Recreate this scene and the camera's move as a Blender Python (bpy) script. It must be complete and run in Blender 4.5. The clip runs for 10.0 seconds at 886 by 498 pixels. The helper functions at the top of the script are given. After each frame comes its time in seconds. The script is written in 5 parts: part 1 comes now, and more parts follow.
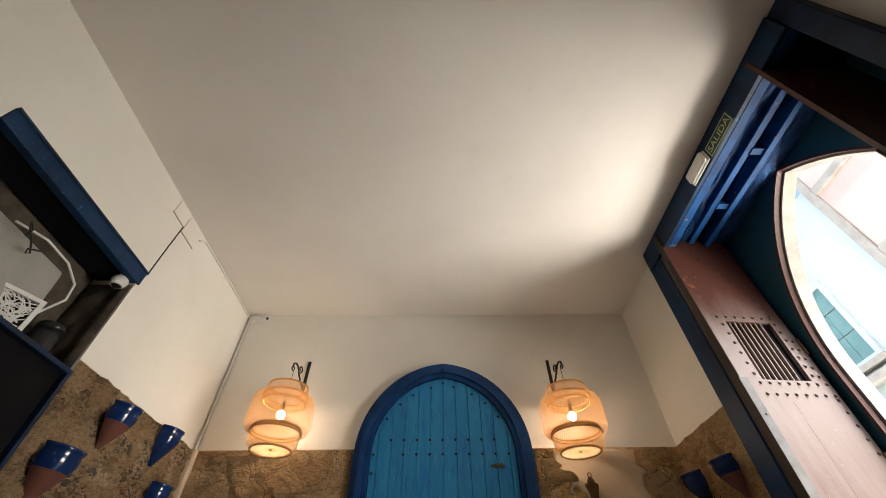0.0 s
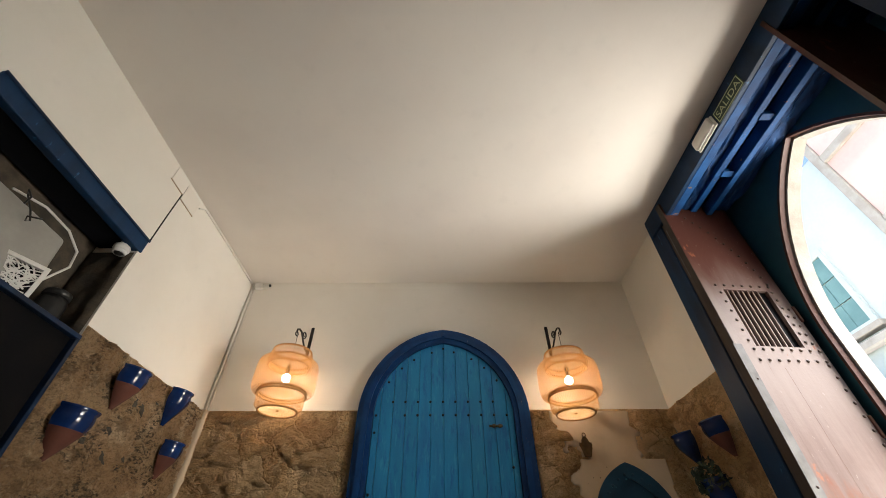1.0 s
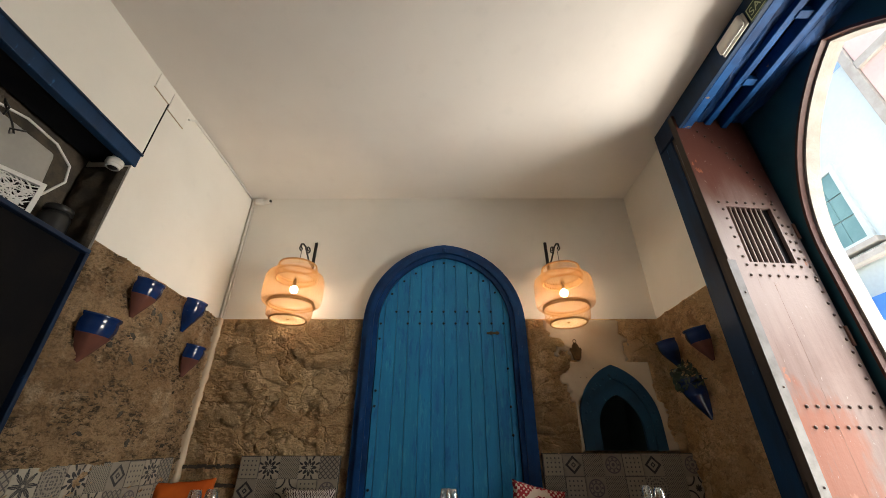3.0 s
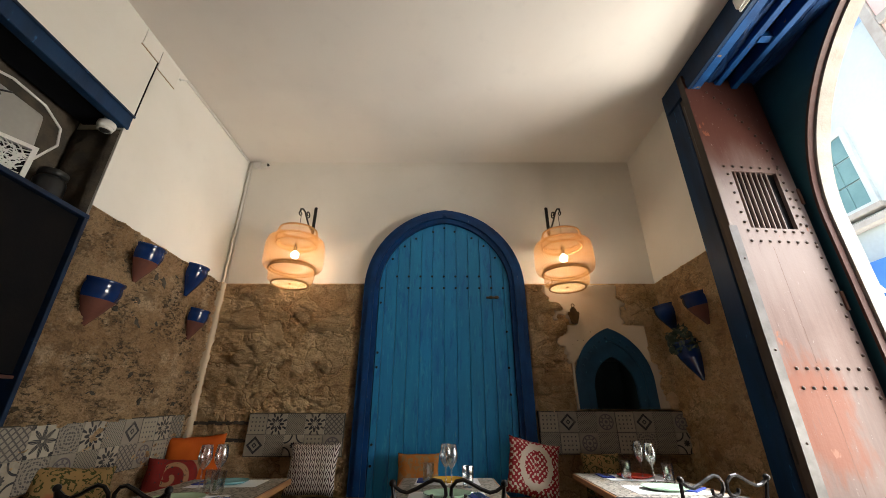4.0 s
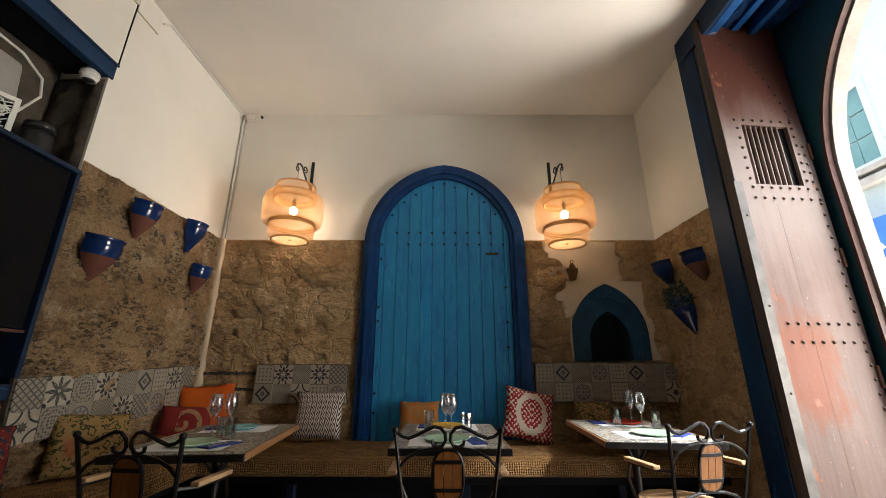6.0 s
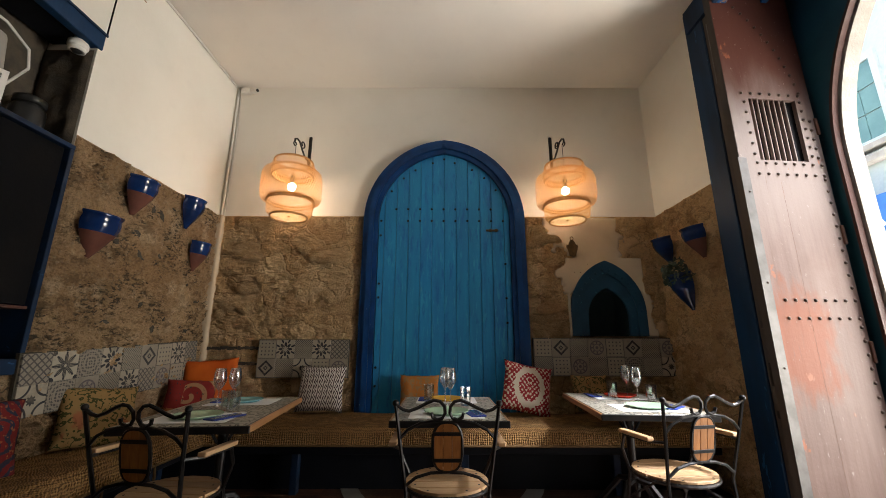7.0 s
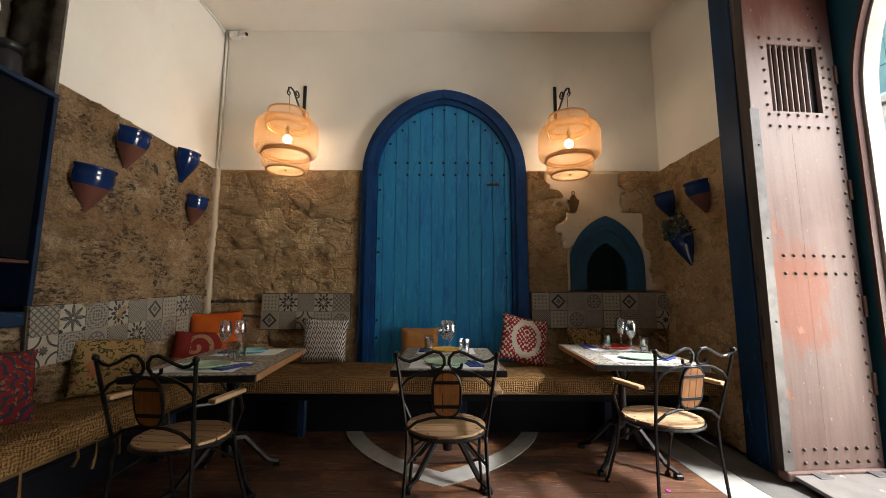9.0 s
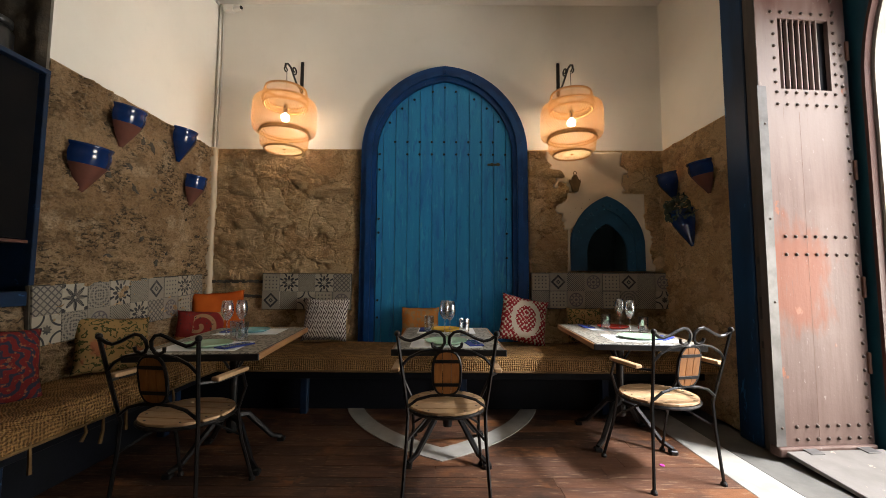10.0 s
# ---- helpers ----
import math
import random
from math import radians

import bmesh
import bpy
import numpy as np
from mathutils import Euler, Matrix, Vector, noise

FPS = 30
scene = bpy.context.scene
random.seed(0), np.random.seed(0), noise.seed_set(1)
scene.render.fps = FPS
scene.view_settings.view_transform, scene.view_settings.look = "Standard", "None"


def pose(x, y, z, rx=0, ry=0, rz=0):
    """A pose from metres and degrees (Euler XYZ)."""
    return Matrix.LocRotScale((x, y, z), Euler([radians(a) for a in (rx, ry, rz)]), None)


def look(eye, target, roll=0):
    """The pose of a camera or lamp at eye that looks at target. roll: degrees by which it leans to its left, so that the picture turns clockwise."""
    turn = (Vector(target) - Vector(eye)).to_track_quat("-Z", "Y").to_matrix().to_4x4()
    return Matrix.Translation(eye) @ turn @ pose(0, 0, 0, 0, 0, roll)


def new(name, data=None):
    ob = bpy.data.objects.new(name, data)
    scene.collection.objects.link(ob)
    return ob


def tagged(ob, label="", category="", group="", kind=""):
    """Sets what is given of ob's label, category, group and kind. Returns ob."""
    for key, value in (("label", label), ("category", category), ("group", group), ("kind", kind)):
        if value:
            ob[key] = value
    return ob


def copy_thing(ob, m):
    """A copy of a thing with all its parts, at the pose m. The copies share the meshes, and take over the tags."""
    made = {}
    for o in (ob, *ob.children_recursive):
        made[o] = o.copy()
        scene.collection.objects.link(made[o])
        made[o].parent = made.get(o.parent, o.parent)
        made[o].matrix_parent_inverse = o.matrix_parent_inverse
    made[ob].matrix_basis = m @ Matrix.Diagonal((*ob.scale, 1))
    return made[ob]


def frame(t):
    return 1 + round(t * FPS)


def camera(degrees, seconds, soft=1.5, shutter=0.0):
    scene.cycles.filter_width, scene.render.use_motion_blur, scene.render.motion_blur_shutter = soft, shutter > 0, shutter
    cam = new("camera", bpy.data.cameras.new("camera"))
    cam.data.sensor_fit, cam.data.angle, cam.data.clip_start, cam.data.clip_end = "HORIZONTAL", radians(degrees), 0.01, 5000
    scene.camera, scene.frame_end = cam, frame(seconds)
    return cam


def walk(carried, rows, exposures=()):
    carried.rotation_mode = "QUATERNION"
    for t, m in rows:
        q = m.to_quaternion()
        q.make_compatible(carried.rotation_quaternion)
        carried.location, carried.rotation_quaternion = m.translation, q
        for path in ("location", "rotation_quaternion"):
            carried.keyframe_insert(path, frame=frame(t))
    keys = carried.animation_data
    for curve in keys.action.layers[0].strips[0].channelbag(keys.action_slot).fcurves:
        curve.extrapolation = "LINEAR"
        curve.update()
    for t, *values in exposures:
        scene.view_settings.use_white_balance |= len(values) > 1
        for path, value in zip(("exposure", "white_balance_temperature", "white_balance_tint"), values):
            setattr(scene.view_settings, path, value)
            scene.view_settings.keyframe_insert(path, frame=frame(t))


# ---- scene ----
cam = camera(97.27, 10.0, 0.9)
PATH = [
    (0.0, pose(-0.016, -0.016, 1.103, 135.98, 0.52, -0.17)),
    (0.5, pose(-0.010, -0.015, 1.104, 133.97, 0.40, -0.11)),
    (1.0, pose(-0.005, -0.015, 1.106, 131.28, 0.29, -0.06)),
    (1.5, pose(-0.002, -0.014, 1.109, 128.35, 0.20, -0.02)),
    (2.0, pose(0.001, -0.013, 1.112, 125.18, 0.13, 0.00)),
    (2.5, pose(0.002, -0.012, 1.116, 121.93, 0.07, 0.02)),
    (3.0, pose(0.002, -0.011, 1.119, 118.87, 0.02, 0.04)),
    (4.5, pose(0.002, -0.006, 1.131, 111.60, -0.07, 0.05)),
    (5.0, pose(0.002, -0.004, 1.134, 109.92, -0.08, 0.04)),
    (5.5, pose(0.002, -0.002, 1.138, 108.62, -0.09, 0.04)),
    (7.0, pose(0.003, 0.006, 1.147, 103.65, -0.12, 0.01)),
    (7.5, pose(0.004, 0.009, 1.149, 101.94, -0.14, 0.00)),
    (8.0, pose(0.004, 0.012, 1.150, 100.29, -0.15, -0.00)),
    (8.5, pose(0.005, 0.015, 1.151, 98.61, -0.18, -0.00)),
    (9.0, pose(0.005, 0.019, 1.151, 97.02, -0.21, -0.00)),
    (9.5, pose(0.005, 0.023, 1.151, 95.37, -0.25, 0.00)),
    (10.0, pose(0.004, 0.026, 1.149, 94.20, -0.30, 0.02)),
]
walk(cam, PATH, [(0.0, 3.26), (10.0, 3.25)])

# ---- world and sun ----
world = bpy.data.worlds.new("sky")
scene.world = world
world.use_nodes = True
wn = world.node_tree.nodes
sky = wn.new("ShaderNodeTexSky")
sky.sky_type = 'NISHITA'
sky.sun_disc = False
sky.sun_elevation = radians(78)
sky.sun_rotation = radians(280)
world.node_tree.links.new(sky.outputs[0], wn["Background"].inputs[0])
wn["Background"].inputs[1].default_value = 0.04
sun = new("sun", bpy.data.lights.new("sun", 'SUN'))
sun.data.energy = 0.6
sun.data.angle = radians(0.5)
sun.data.color = (1.0, 0.95, 0.88)
sun.matrix_world = look((-1.5, 1.0, 9.0), (0, 0, 0))
# unseen lamp in place of what the sunlit house across the street sends through the doorway
door_fill = new("doorway_fill_lamp", bpy.data.lights.new("doorway_fill_lamp", 'AREA'))
door_fill.data.shape, door_fill.data.size, door_fill.data.size_y = 'RECTANGLE', 3.0, 1.6
door_fill.data.energy = 46.0
door_fill.data.color = (1.0, 0.95, 0.87)
door_fill.matrix_world = look((6.45, 0.5, 1.25), (0.0, 0.5, 1.25))
# unseen lamp added for what the sunlit pavement throws up to the ceiling
paving_fill = new("paving_fill_lamp", bpy.data.lights.new("paving_fill_lamp", 'AREA'))
paving_fill.data.shape, paving_fill.data.size, paving_fill.data.size_y = 'RECTANGLE', 1.8, 6.0
paving_fill.data.energy = 60.0
paving_fill.data.color = (1.0, 0.93, 0.83)
paving_fill.matrix_world = pose(5.6, 2.0, -0.03, 180)
# unseen lamp in place of sky over the roofs, falling steeply through the same doorway
sky_fill = new("sky_fill_lamp", bpy.data.lights.new("sky_fill_lamp", 'AREA'))
sky_fill.data.shape, sky_fill.data.size, sky_fill.data.size_y = 'RECTANGLE', 3.0, 2.0
sky_fill.data.energy = 800.0
sky_fill.data.color = (0.95, 0.97, 1.0)
sky_fill.matrix_world = look((6.45, 0.5, 8.1), (0.0, 0.5, 8.1))


# ---- node helpers ----
class Ex:
    """A float socket with arithmetic."""
    def __init__(self, m, sock):
        self.m, self.s = m, sock

    def op(self, kind, *others):
        n = self.m.node_tree.nodes.new("ShaderNodeMath")
        n.operation = kind
        for k, o in enumerate((self, *others)):
            if isinstance(o, Ex):
                self.m.node_tree.links.new(o.s, n.inputs[k])
            else:
                n.inputs[k].default_value = o
        return Ex(self.m, n.outputs[0])

    def __add__(self, o): return self.op('ADD', o)
    def __sub__(self, o): return self.op('SUBTRACT', o)
    def __mul__(self, o): return self.op('MULTIPLY', o)
    def __truediv__(self, o): return self.op('DIVIDE', o)
    def lt(self, o): return self.op('LESS_THAN', o)
    def gt(self, o): return self.op('GREATER_THAN', o)
    def abs(self): return self.op('ABSOLUTE')
    def fract(self): return self.op('FRACT')
    def sin(self): return self.op('SINE')
    def cos(self): return self.op('COSINE')
    def sqrt(self): return self.op('SQRT')
    def max(self, o): return self.op('MAXIMUM', o)
    def min(self, o): return self.op('MINIMUM', o)
    def atan2(self, o): return self.op('ARCTAN2', o)
    def step(self, a, b):
        n = self.m.node_tree.nodes.new("ShaderNodeMapRange")
        n.interpolation_type = 'SMOOTHSTEP'
        self.m.node_tree.links.new(self.s, n.inputs[0])
        n.inputs[1].default_value, n.inputs[2].default_value = a, b
        return Ex(self.m, n.outputs[0])


def rgba(c):
    return (c[0], c[1], c[2], 1.0)


class Mat:
    """A material under construction: coordinates, textures and mixes."""
    def __init__(self, name, rough=0.7, metal=0.0, spec=0.4):
        self.m = bpy.data.materials.new(name)
        self.m.use_nodes = True
        self.node_tree = self.m.node_tree
        self.b = self.node_tree.nodes["Principled BSDF"]
        self.b.inputs["Roughness"].default_value = rough
        self.b.inputs["Metallic"].default_value = metal
        self.b.inputs["Specular IOR Level"].default_value = spec
        tc = self.node_tree.nodes.new("ShaderNodeTexCoord")
        oi = self.node_tree.nodes.new("ShaderNodeObjectInfo")
        self.rand = Ex(self, oi.outputs["Random"])
        add = self.node_tree.nodes.new("ShaderNodeVectorMath")
        add.operation = 'ADD'
        off = self.node_tree.nodes.new("ShaderNodeMath")
        off.operation = 'MULTIPLY'
        off.inputs[1].default_value = 37.0
        self.link(oi.outputs["Random"], off.inputs[0])
        self.link(tc.outputs["Object"], add.inputs[0])
        self.link(off.outputs[0], add.inputs[1])
        self.obj, self.vary = tc.outputs["Object"], add.outputs[0]
        sep = self.node_tree.nodes.new("ShaderNodeSeparateXYZ")
        self.link(self.obj, sep.inputs[0])
        self.x, self.y, self.z = (Ex(self, sep.outputs[k]) for k in range(3))

    def link(self, a, b):
        self.node_tree.links.new(a, b)

    def noise(self, scale, detail=4.0, stretch=(1, 1, 1), rough=0.55, still=False):
        mp = self.node_tree.nodes.new("ShaderNodeMapping")
        mp.inputs["Scale"].default_value = stretch
        self.link(self.obj if still else self.vary, mp.inputs[0])
        n = self.node_tree.nodes.new("ShaderNodeTexNoise")
        n.inputs["Scale"].default_value = scale
        n.inputs["Detail"].default_value = detail
        n.inputs["Roughness"].default_value = rough
        self.link(mp.outputs[0], n.inputs["Vector"])
        return Ex(self, n.outputs[0])

    def voronoi(self, scale, feature='F1', stretch=(1, 1, 1)):
        mp = self.node_tree.nodes.new("ShaderNodeMapping")
        mp.inputs["Scale"].default_value = stretch
        self.link(self.vary, mp.inputs[0])
        n = self.node_tree.nodes.new("ShaderNodeTexVoronoi")
        n.feature = feature
        n.inputs["Scale"].default_value = scale
        self.link(mp.outputs[0], n.inputs["Vector"])
        return Ex(self, n.outputs[0])

    def mix(self, fac, a, b):
        n = self.node_tree.nodes.new("ShaderNodeMix")
        n.data_type = 'RGBA'
        for k, v in ((0, fac), (6, a), (7, b)):
            if isinstance(v, Ex):
                self.link(v.s, n.inputs[k])
            elif isinstance(v, (int, float)):
                n.inputs[k].default_value = v
            elif isinstance(v, tuple):
                n.inputs[k].default_value = rgba(v)
            else:
                self.link(v, n.inputs[k])
        return n.outputs[2]

    def done(self, color, bump=None, height=0.01, strength=0.6, rough=None):
        if isinstance(color, tuple):
            self.b.inputs["Base Color"].default_value = rgba(color)
        else:
            self.link(color, self.b.inputs["Base Color"])
        if bump is not None:
            n = self.node_tree.nodes.new("ShaderNodeBump")
            n.inputs["Distance"].default_value = height
            n.inputs["Strength"].default_value = strength
            self.link(bump.s, n.inputs["Height"])
            self.link(n.outputs[0], self.b.inputs["Normal"])
        if rough is not None:
            self.link(rough.s, self.b.inputs["Roughness"])
        return self.m


def worn(name, base, dark, rough=0.6, metal=0.0, scale=6.0, fine=60.0, height=0.003, chips=None, spec=0.4, stretch=(1, 1, 1)):
    """A plain surface with large stains, fine grain and, if given, chips of another colour."""
    k = Mat(name, rough, metal, spec)
    big, small = k.noise(scale, 5, stretch), k.noise(fine, 3, stretch)
    c = k.mix(big.step(0.35, 0.7), base, dark)
    c = k.mix((small - 0.5) * 0.5 + 0.15, c, tuple(v * 0.7 for v in base))
    if chips:
        c = k.mix(k.noise(scale * 2.3, 6, stretch, 0.65).step(0.64, 0.68), c, chips)
    return k.done(c, small * 0.5 + big, height, 0.5)


def plaster(name, base, dark):
    k = Mat(name, 0.85, 0.0, 0.2)
    big, mid, small = k.noise(0.9, 5), k.noise(6, 5), k.noise(120, 3)
    c = k.mix(big.step(0.35, 0.75), base, dark)
    c = k.mix(mid.step(0.55, 0.8) * 0.35, c, tuple(v * 0.86 for v in base))
    return k.done(c, big * 1.2 + mid * 0.35 + small * 0.05, 0.02, 0.35)


def rubble(name, a, b, joint, pale, joint_scale, pits=0.61):
    """Bare stone and mortar: tan and brown patches, dark grey flecks and, where given, crooked joints with painted
    shade.
    """
    k = Mat(name, 0.92, 0.0, 0.12)
    big, mid, small = k.noise(2.2, 6), k.noise(9, 8, (1, 1, 1.4), 0.66), k.noise(60, 5, rough=0.7)
    c = k.mix(big.step(0.38, 0.64), a, b)
    c = k.mix(k.noise(4.5, 7, rough=0.62).step(0.50, 0.64) * 0.85, c, pale)
    c = k.mix(mid.step(0.54, 0.70) * 0.6, c, joint)
    c = k.mix(k.noise(5.5, 8, (1, 1, 1.3), 0.7).step(0.54, 0.60) * 0.55, c, tuple(v * 0.8 for v in joint))
    flecks = k.noise(23, 8, (1, 1, 2.1), 0.72).step(pits, pits + 0.045) * k.noise(4.2, 5, rough=0.6).step(0.47, 0.56)
    c = k.mix(flecks * 0.9, c, (0.085, 0.07, 0.05))
    c = k.mix(k.noise(30, 5, rough=0.7).step(0.54, 0.66) * 0.6, c, tuple(min(0.85, v * 1.12) for v in pale))
    c = k.mix(small.step(0.48, 0.62) * 0.6, c, joint)
    c = k.mix(k.noise(140, 3).step(0.58, 0.7) * 0.35, c, tuple(v * 0.4 for v in joint))
    height = mid * 1.5 + small * 1.2 + big - flecks * 0.5
    if joint_scale:
        wob = k.node_tree.nodes.new("ShaderNodeTexNoise")
        wob.inputs["Scale"].default_value = 5.0
        wob.inputs["Detail"].default_value = 5.0
        k.link(k.vary, wob.inputs["Vector"])
        add = k.node_tree.nodes.new("ShaderNodeVectorMath")
        add.operation = 'MULTIPLY_ADD'
        add.inputs[1].default_value = (0.42, 0.42, 0.42)
        k.link(wob.outputs[1], add.inputs[0])
        k.link(k.vary, add.inputs[2])
        mp = k.node_tree.nodes.new("ShaderNodeMapping")
        mp.inputs["Scale"].default_value = (1, 1, 1.5)
        k.link(add.outputs[0], mp.inputs[0])
        v = k.node_tree.nodes.new("ShaderNodeTexVoronoi")
        v.feature = 'DISTANCE_TO_EDGE'
        v.inputs["Scale"].default_value = joint_scale
        k.link(mp.outputs[0], v.inputs["Vector"])
        tone = k.node_tree.nodes.new("ShaderNodeTexVoronoi")
        tone.inputs["Scale"].default_value = joint_scale
        k.link(mp.outputs[0], tone.inputs["Vector"])
        sep = k.node_tree.nodes.new("ShaderNodeSeparateColor")
        k.link(tone.outputs["Color"], sep.inputs[0])
        c = k.mix(Ex(k, sep.outputs[0]).step(0.45, 0.95) * 0.55, c, pale)
        c = k.mix(Ex(k, sep.outputs[1]).step(0.50, 1.0) * 0.35, c, tuple(v * 1.3 for v in joint))
        edge = Ex(k, v.outputs["Distance"]).step(0.0, 0.05)
        # Crooked dark lines put the shade between stones into the colour.
        c = k.mix((edge * -1.0 + 1.0) * k.noise(3.0, 5).step(0.44, 0.60) * 0.45, c, tuple(v * 0.55 for v in joint))
        height = height + edge * 0.6
    return k.done(c, height, 0.05, 1.0)


def wood(name, a, b, rough=0.5, scale=3.0, axis=1, gap=0.0, spec=0.4):
    k = Mat(name, rough, 0.0, spec)
    st = [14.0, 14.0, 14.0]
    st[axis] = 1.0
    grain, big, fine = k.noise(scale, 6, tuple(st), 0.6), k.noise(2.5, 4), k.noise(scale * 7, 3, tuple(st))
    c = k.mix(grain.step(0.3, 0.7), a, b)
    c = k.mix(big.step(0.4, 0.8) * 0.5, c, tuple(v * 0.55 for v in b))
    c = k.mix((k.rand - 0.5) * 0.5 + 0.25, c, tuple(v * 0.75 for v in a))
    return k.done(c, grain + fine * 0.5, 0.003, 0.5)


def scuffed_blue(name):
    """Dark blue gloss paint, patchy, with short pale scratches and knocks."""
    k = Mat(name, 0.45, 0.0, 0.25)
    big, small = k.noise(4, 6, rough=0.6), k.noise(50, 4)
    c = k.mix(big.step(0.35, 0.68), (0.005, 0.046, 0.165), (0.004, 0.028, 0.10))
    c = k.mix(k.noise(13, 6, (1, 1, 0.4), 0.65).step(0.56, 0.68) * 0.5, c, (0.008, 0.055, 0.17))
    c = k.mix(k.noise(30, 6, (1.2, 1.2, 0.45), 0.7).step(0.66, 0.71) * 0.75, c, (0.24, 0.26, 0.28))
    return k.done(c, small * 0.5 + big, 0.002, 0.5)


# ---- materials ----
M_white = plaster("white_plaster", (0.75, 0.71, 0.645), (0.69, 0.645, 0.575))
M_ceiling = plaster("ceiling_plaster", (0.75, 0.705, 0.65), (0.70, 0.65, 0.60))
M_rubble = rubble("rubble_stone", (0.76, 0.51, 0.27), (0.62, 0.39, 0.19), (0.34, 0.195, 0.095), (0.84, 0.62, 0.36), 3.2, 0.60)
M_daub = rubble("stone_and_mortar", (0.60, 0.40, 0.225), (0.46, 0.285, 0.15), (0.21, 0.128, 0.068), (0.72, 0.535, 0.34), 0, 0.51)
M_patch = plaster("beige_render", (0.56, 0.45, 0.33), (0.44, 0.34, 0.23))
# Dark stone, lowered further so the recess has its shade in the colour.
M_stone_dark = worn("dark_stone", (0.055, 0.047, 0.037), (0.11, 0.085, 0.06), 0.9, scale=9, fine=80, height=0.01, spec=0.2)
M_stone_warm = worn("warm_stone", (0.42, 0.29, 0.165), (0.33, 0.22, 0.125), 0.9, scale=8, fine=70, height=0.012, spec=0.2)
M_stone_pale = worn("pale_ashlar", (0.42, 0.395, 0.355), (0.33, 0.30, 0.26), 0.9, scale=5, fine=60, height=0.008, spec=0.2)
M_blue_frame = scuffed_blue("dark_blue_paint")
M_blue_beam = worn("bright_blue_paint", (0.006, 0.062, 0.20), (0.003, 0.024, 0.085), 0.55, scale=5, fine=40, height=0.004, chips=(0.25, 0.13, 0.06), spec=0.2)
M_navy = worn("worn_navy_paint", (0.005, 0.020, 0.055), (0.006, 0.011, 0.022), 0.5, scale=7, fine=50, height=0.003, chips=(0.02, 0.07, 0.16), spec=0.25, stretch=(1, 0.35, 1))
M_teal = worn("teal_board_paint", (0.012, 0.075, 0.105), (0.008, 0.05, 0.075), 0.5, scale=3, fine=40, height=0.002)
M_blue_rough = worn("weathered_blue_timber", (0.005, 0.045, 0.15), (0.003, 0.012, 0.038), 0.6, scale=11, fine=60, height=0.008, chips=(0.02, 0.10, 0.26), spec=0.2, stretch=(1.6, 0.4, 1))
M_jamb = worn("deep_blue_post_paint", (0.005, 0.030, 0.082), (0.004, 0.015, 0.038), 0.5, scale=5, fine=50, height=0.003, chips=(0.02, 0.09, 0.20), spec=0.25, stretch=(1, 1, 0.3))
M_stop = worn("grey_brown_timber", (0.060, 0.045, 0.036), (0.035, 0.027, 0.023), 0.7, scale=7, fine=60, height=0.003, stretch=(1, 1, 0.25))
# Dark teal of the niche, deepened so its inside shade is in the colour.
M_dark_teal = worn("niche_shade_teal", (0.018, 0.034, 0.038), (0.012, 0.024, 0.028), 0.7, scale=5, fine=40, height=0.002, spec=0.2)
M_turq = worn("turquoise_paint", (0.006, 0.052, 0.105), (0.005, 0.034, 0.070), 0.55, scale=5, fine=60, height=0.003, chips=(0.03, 0.15, 0.22))
M_iron = worn("wrought_iron", (0.02, 0.02, 0.021), (0.035, 0.03, 0.028), 0.42, metal=0.7, scale=14, fine=90, height=0.001)
M_nail = worn("rusty_nail_iron", (0.055, 0.040, 0.032), (0.09, 0.055, 0.04), 0.45, metal=0.5, scale=40, fine=120, height=0.001)
M_hinge = worn("rusty_hinge_iron", (0.16, 0.075, 0.045), (0.09, 0.04, 0.03), 0.6, metal=0.2, scale=20, fine=90, height=0.001)
M_steel = worn("worn_steel_strip", (0.13, 0.12, 0.115), (0.07, 0.062, 0.058), 0.5, metal=0.4, scale=7, fine=60, height=0.001)
M_chair_wood = wood("pale_seat_wood", (0.54, 0.345, 0.19), (0.43, 0.25, 0.125), 0.5, 4, 0)
M_back_wood = wood("amber_back_wood", (0.40, 0.16, 0.04), (0.27, 0.10, 0.025), 0.45, 4, 2)
M_red_brown = wood("red_brown_trim", (0.085, 0.028, 0.018), (0.055, 0.02, 0.013), 0.5, 3, 2)
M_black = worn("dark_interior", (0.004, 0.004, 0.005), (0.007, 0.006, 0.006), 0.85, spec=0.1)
M_plastic = worn("white_plastic", (0.74, 0.72, 0.68), (0.68, 0.65, 0.60), 0.4, scale=4, fine=30, height=0.0005)
M_grey_panel = worn("pale_grey_panel", (0.34, 0.325, 0.295), (0.29, 0.275, 0.25), 0.4, scale=4, fine=30, height=0.0005)
M_black_plastic = worn("black_plastic", (0.01, 0.01, 0.01), (0.02, 0.02, 0.02), 0.3, scale=4)
M_marble = worn("pale_marble", (0.41, 0.39, 0.355), (0.30, 0.275, 0.24), 0.35, scale=6, fine=30, height=0.001)
M_grey_floor = worn("grey_floor_stone", (0.14, 0.13, 0.115), (0.095, 0.088, 0.078), 0.7, scale=5, fine=40, height=0.003)
M_terracotta = worn("terracotta", (0.13, 0.042, 0.026), (0.09, 0.030, 0.020), 0.75, scale=8, fine=70, height=0.002)
M_glaze = worn("blue_glaze", (0.006, 0.027, 0.115), (0.005, 0.017, 0.07), 0.12, scale=6, fine=20, height=0.001, spec=0.6)
M_napkin = worn("navy_napkin", (0.02, 0.045, 0.26), (0.015, 0.03, 0.18), 0.85, scale=12, fine=300, height=0.001)
M_paper = worn("white_paper_mat", (0.78, 0.79, 0.80), (0.73, 0.74, 0.76), 0.7, scale=6, fine=90, height=0.0005)
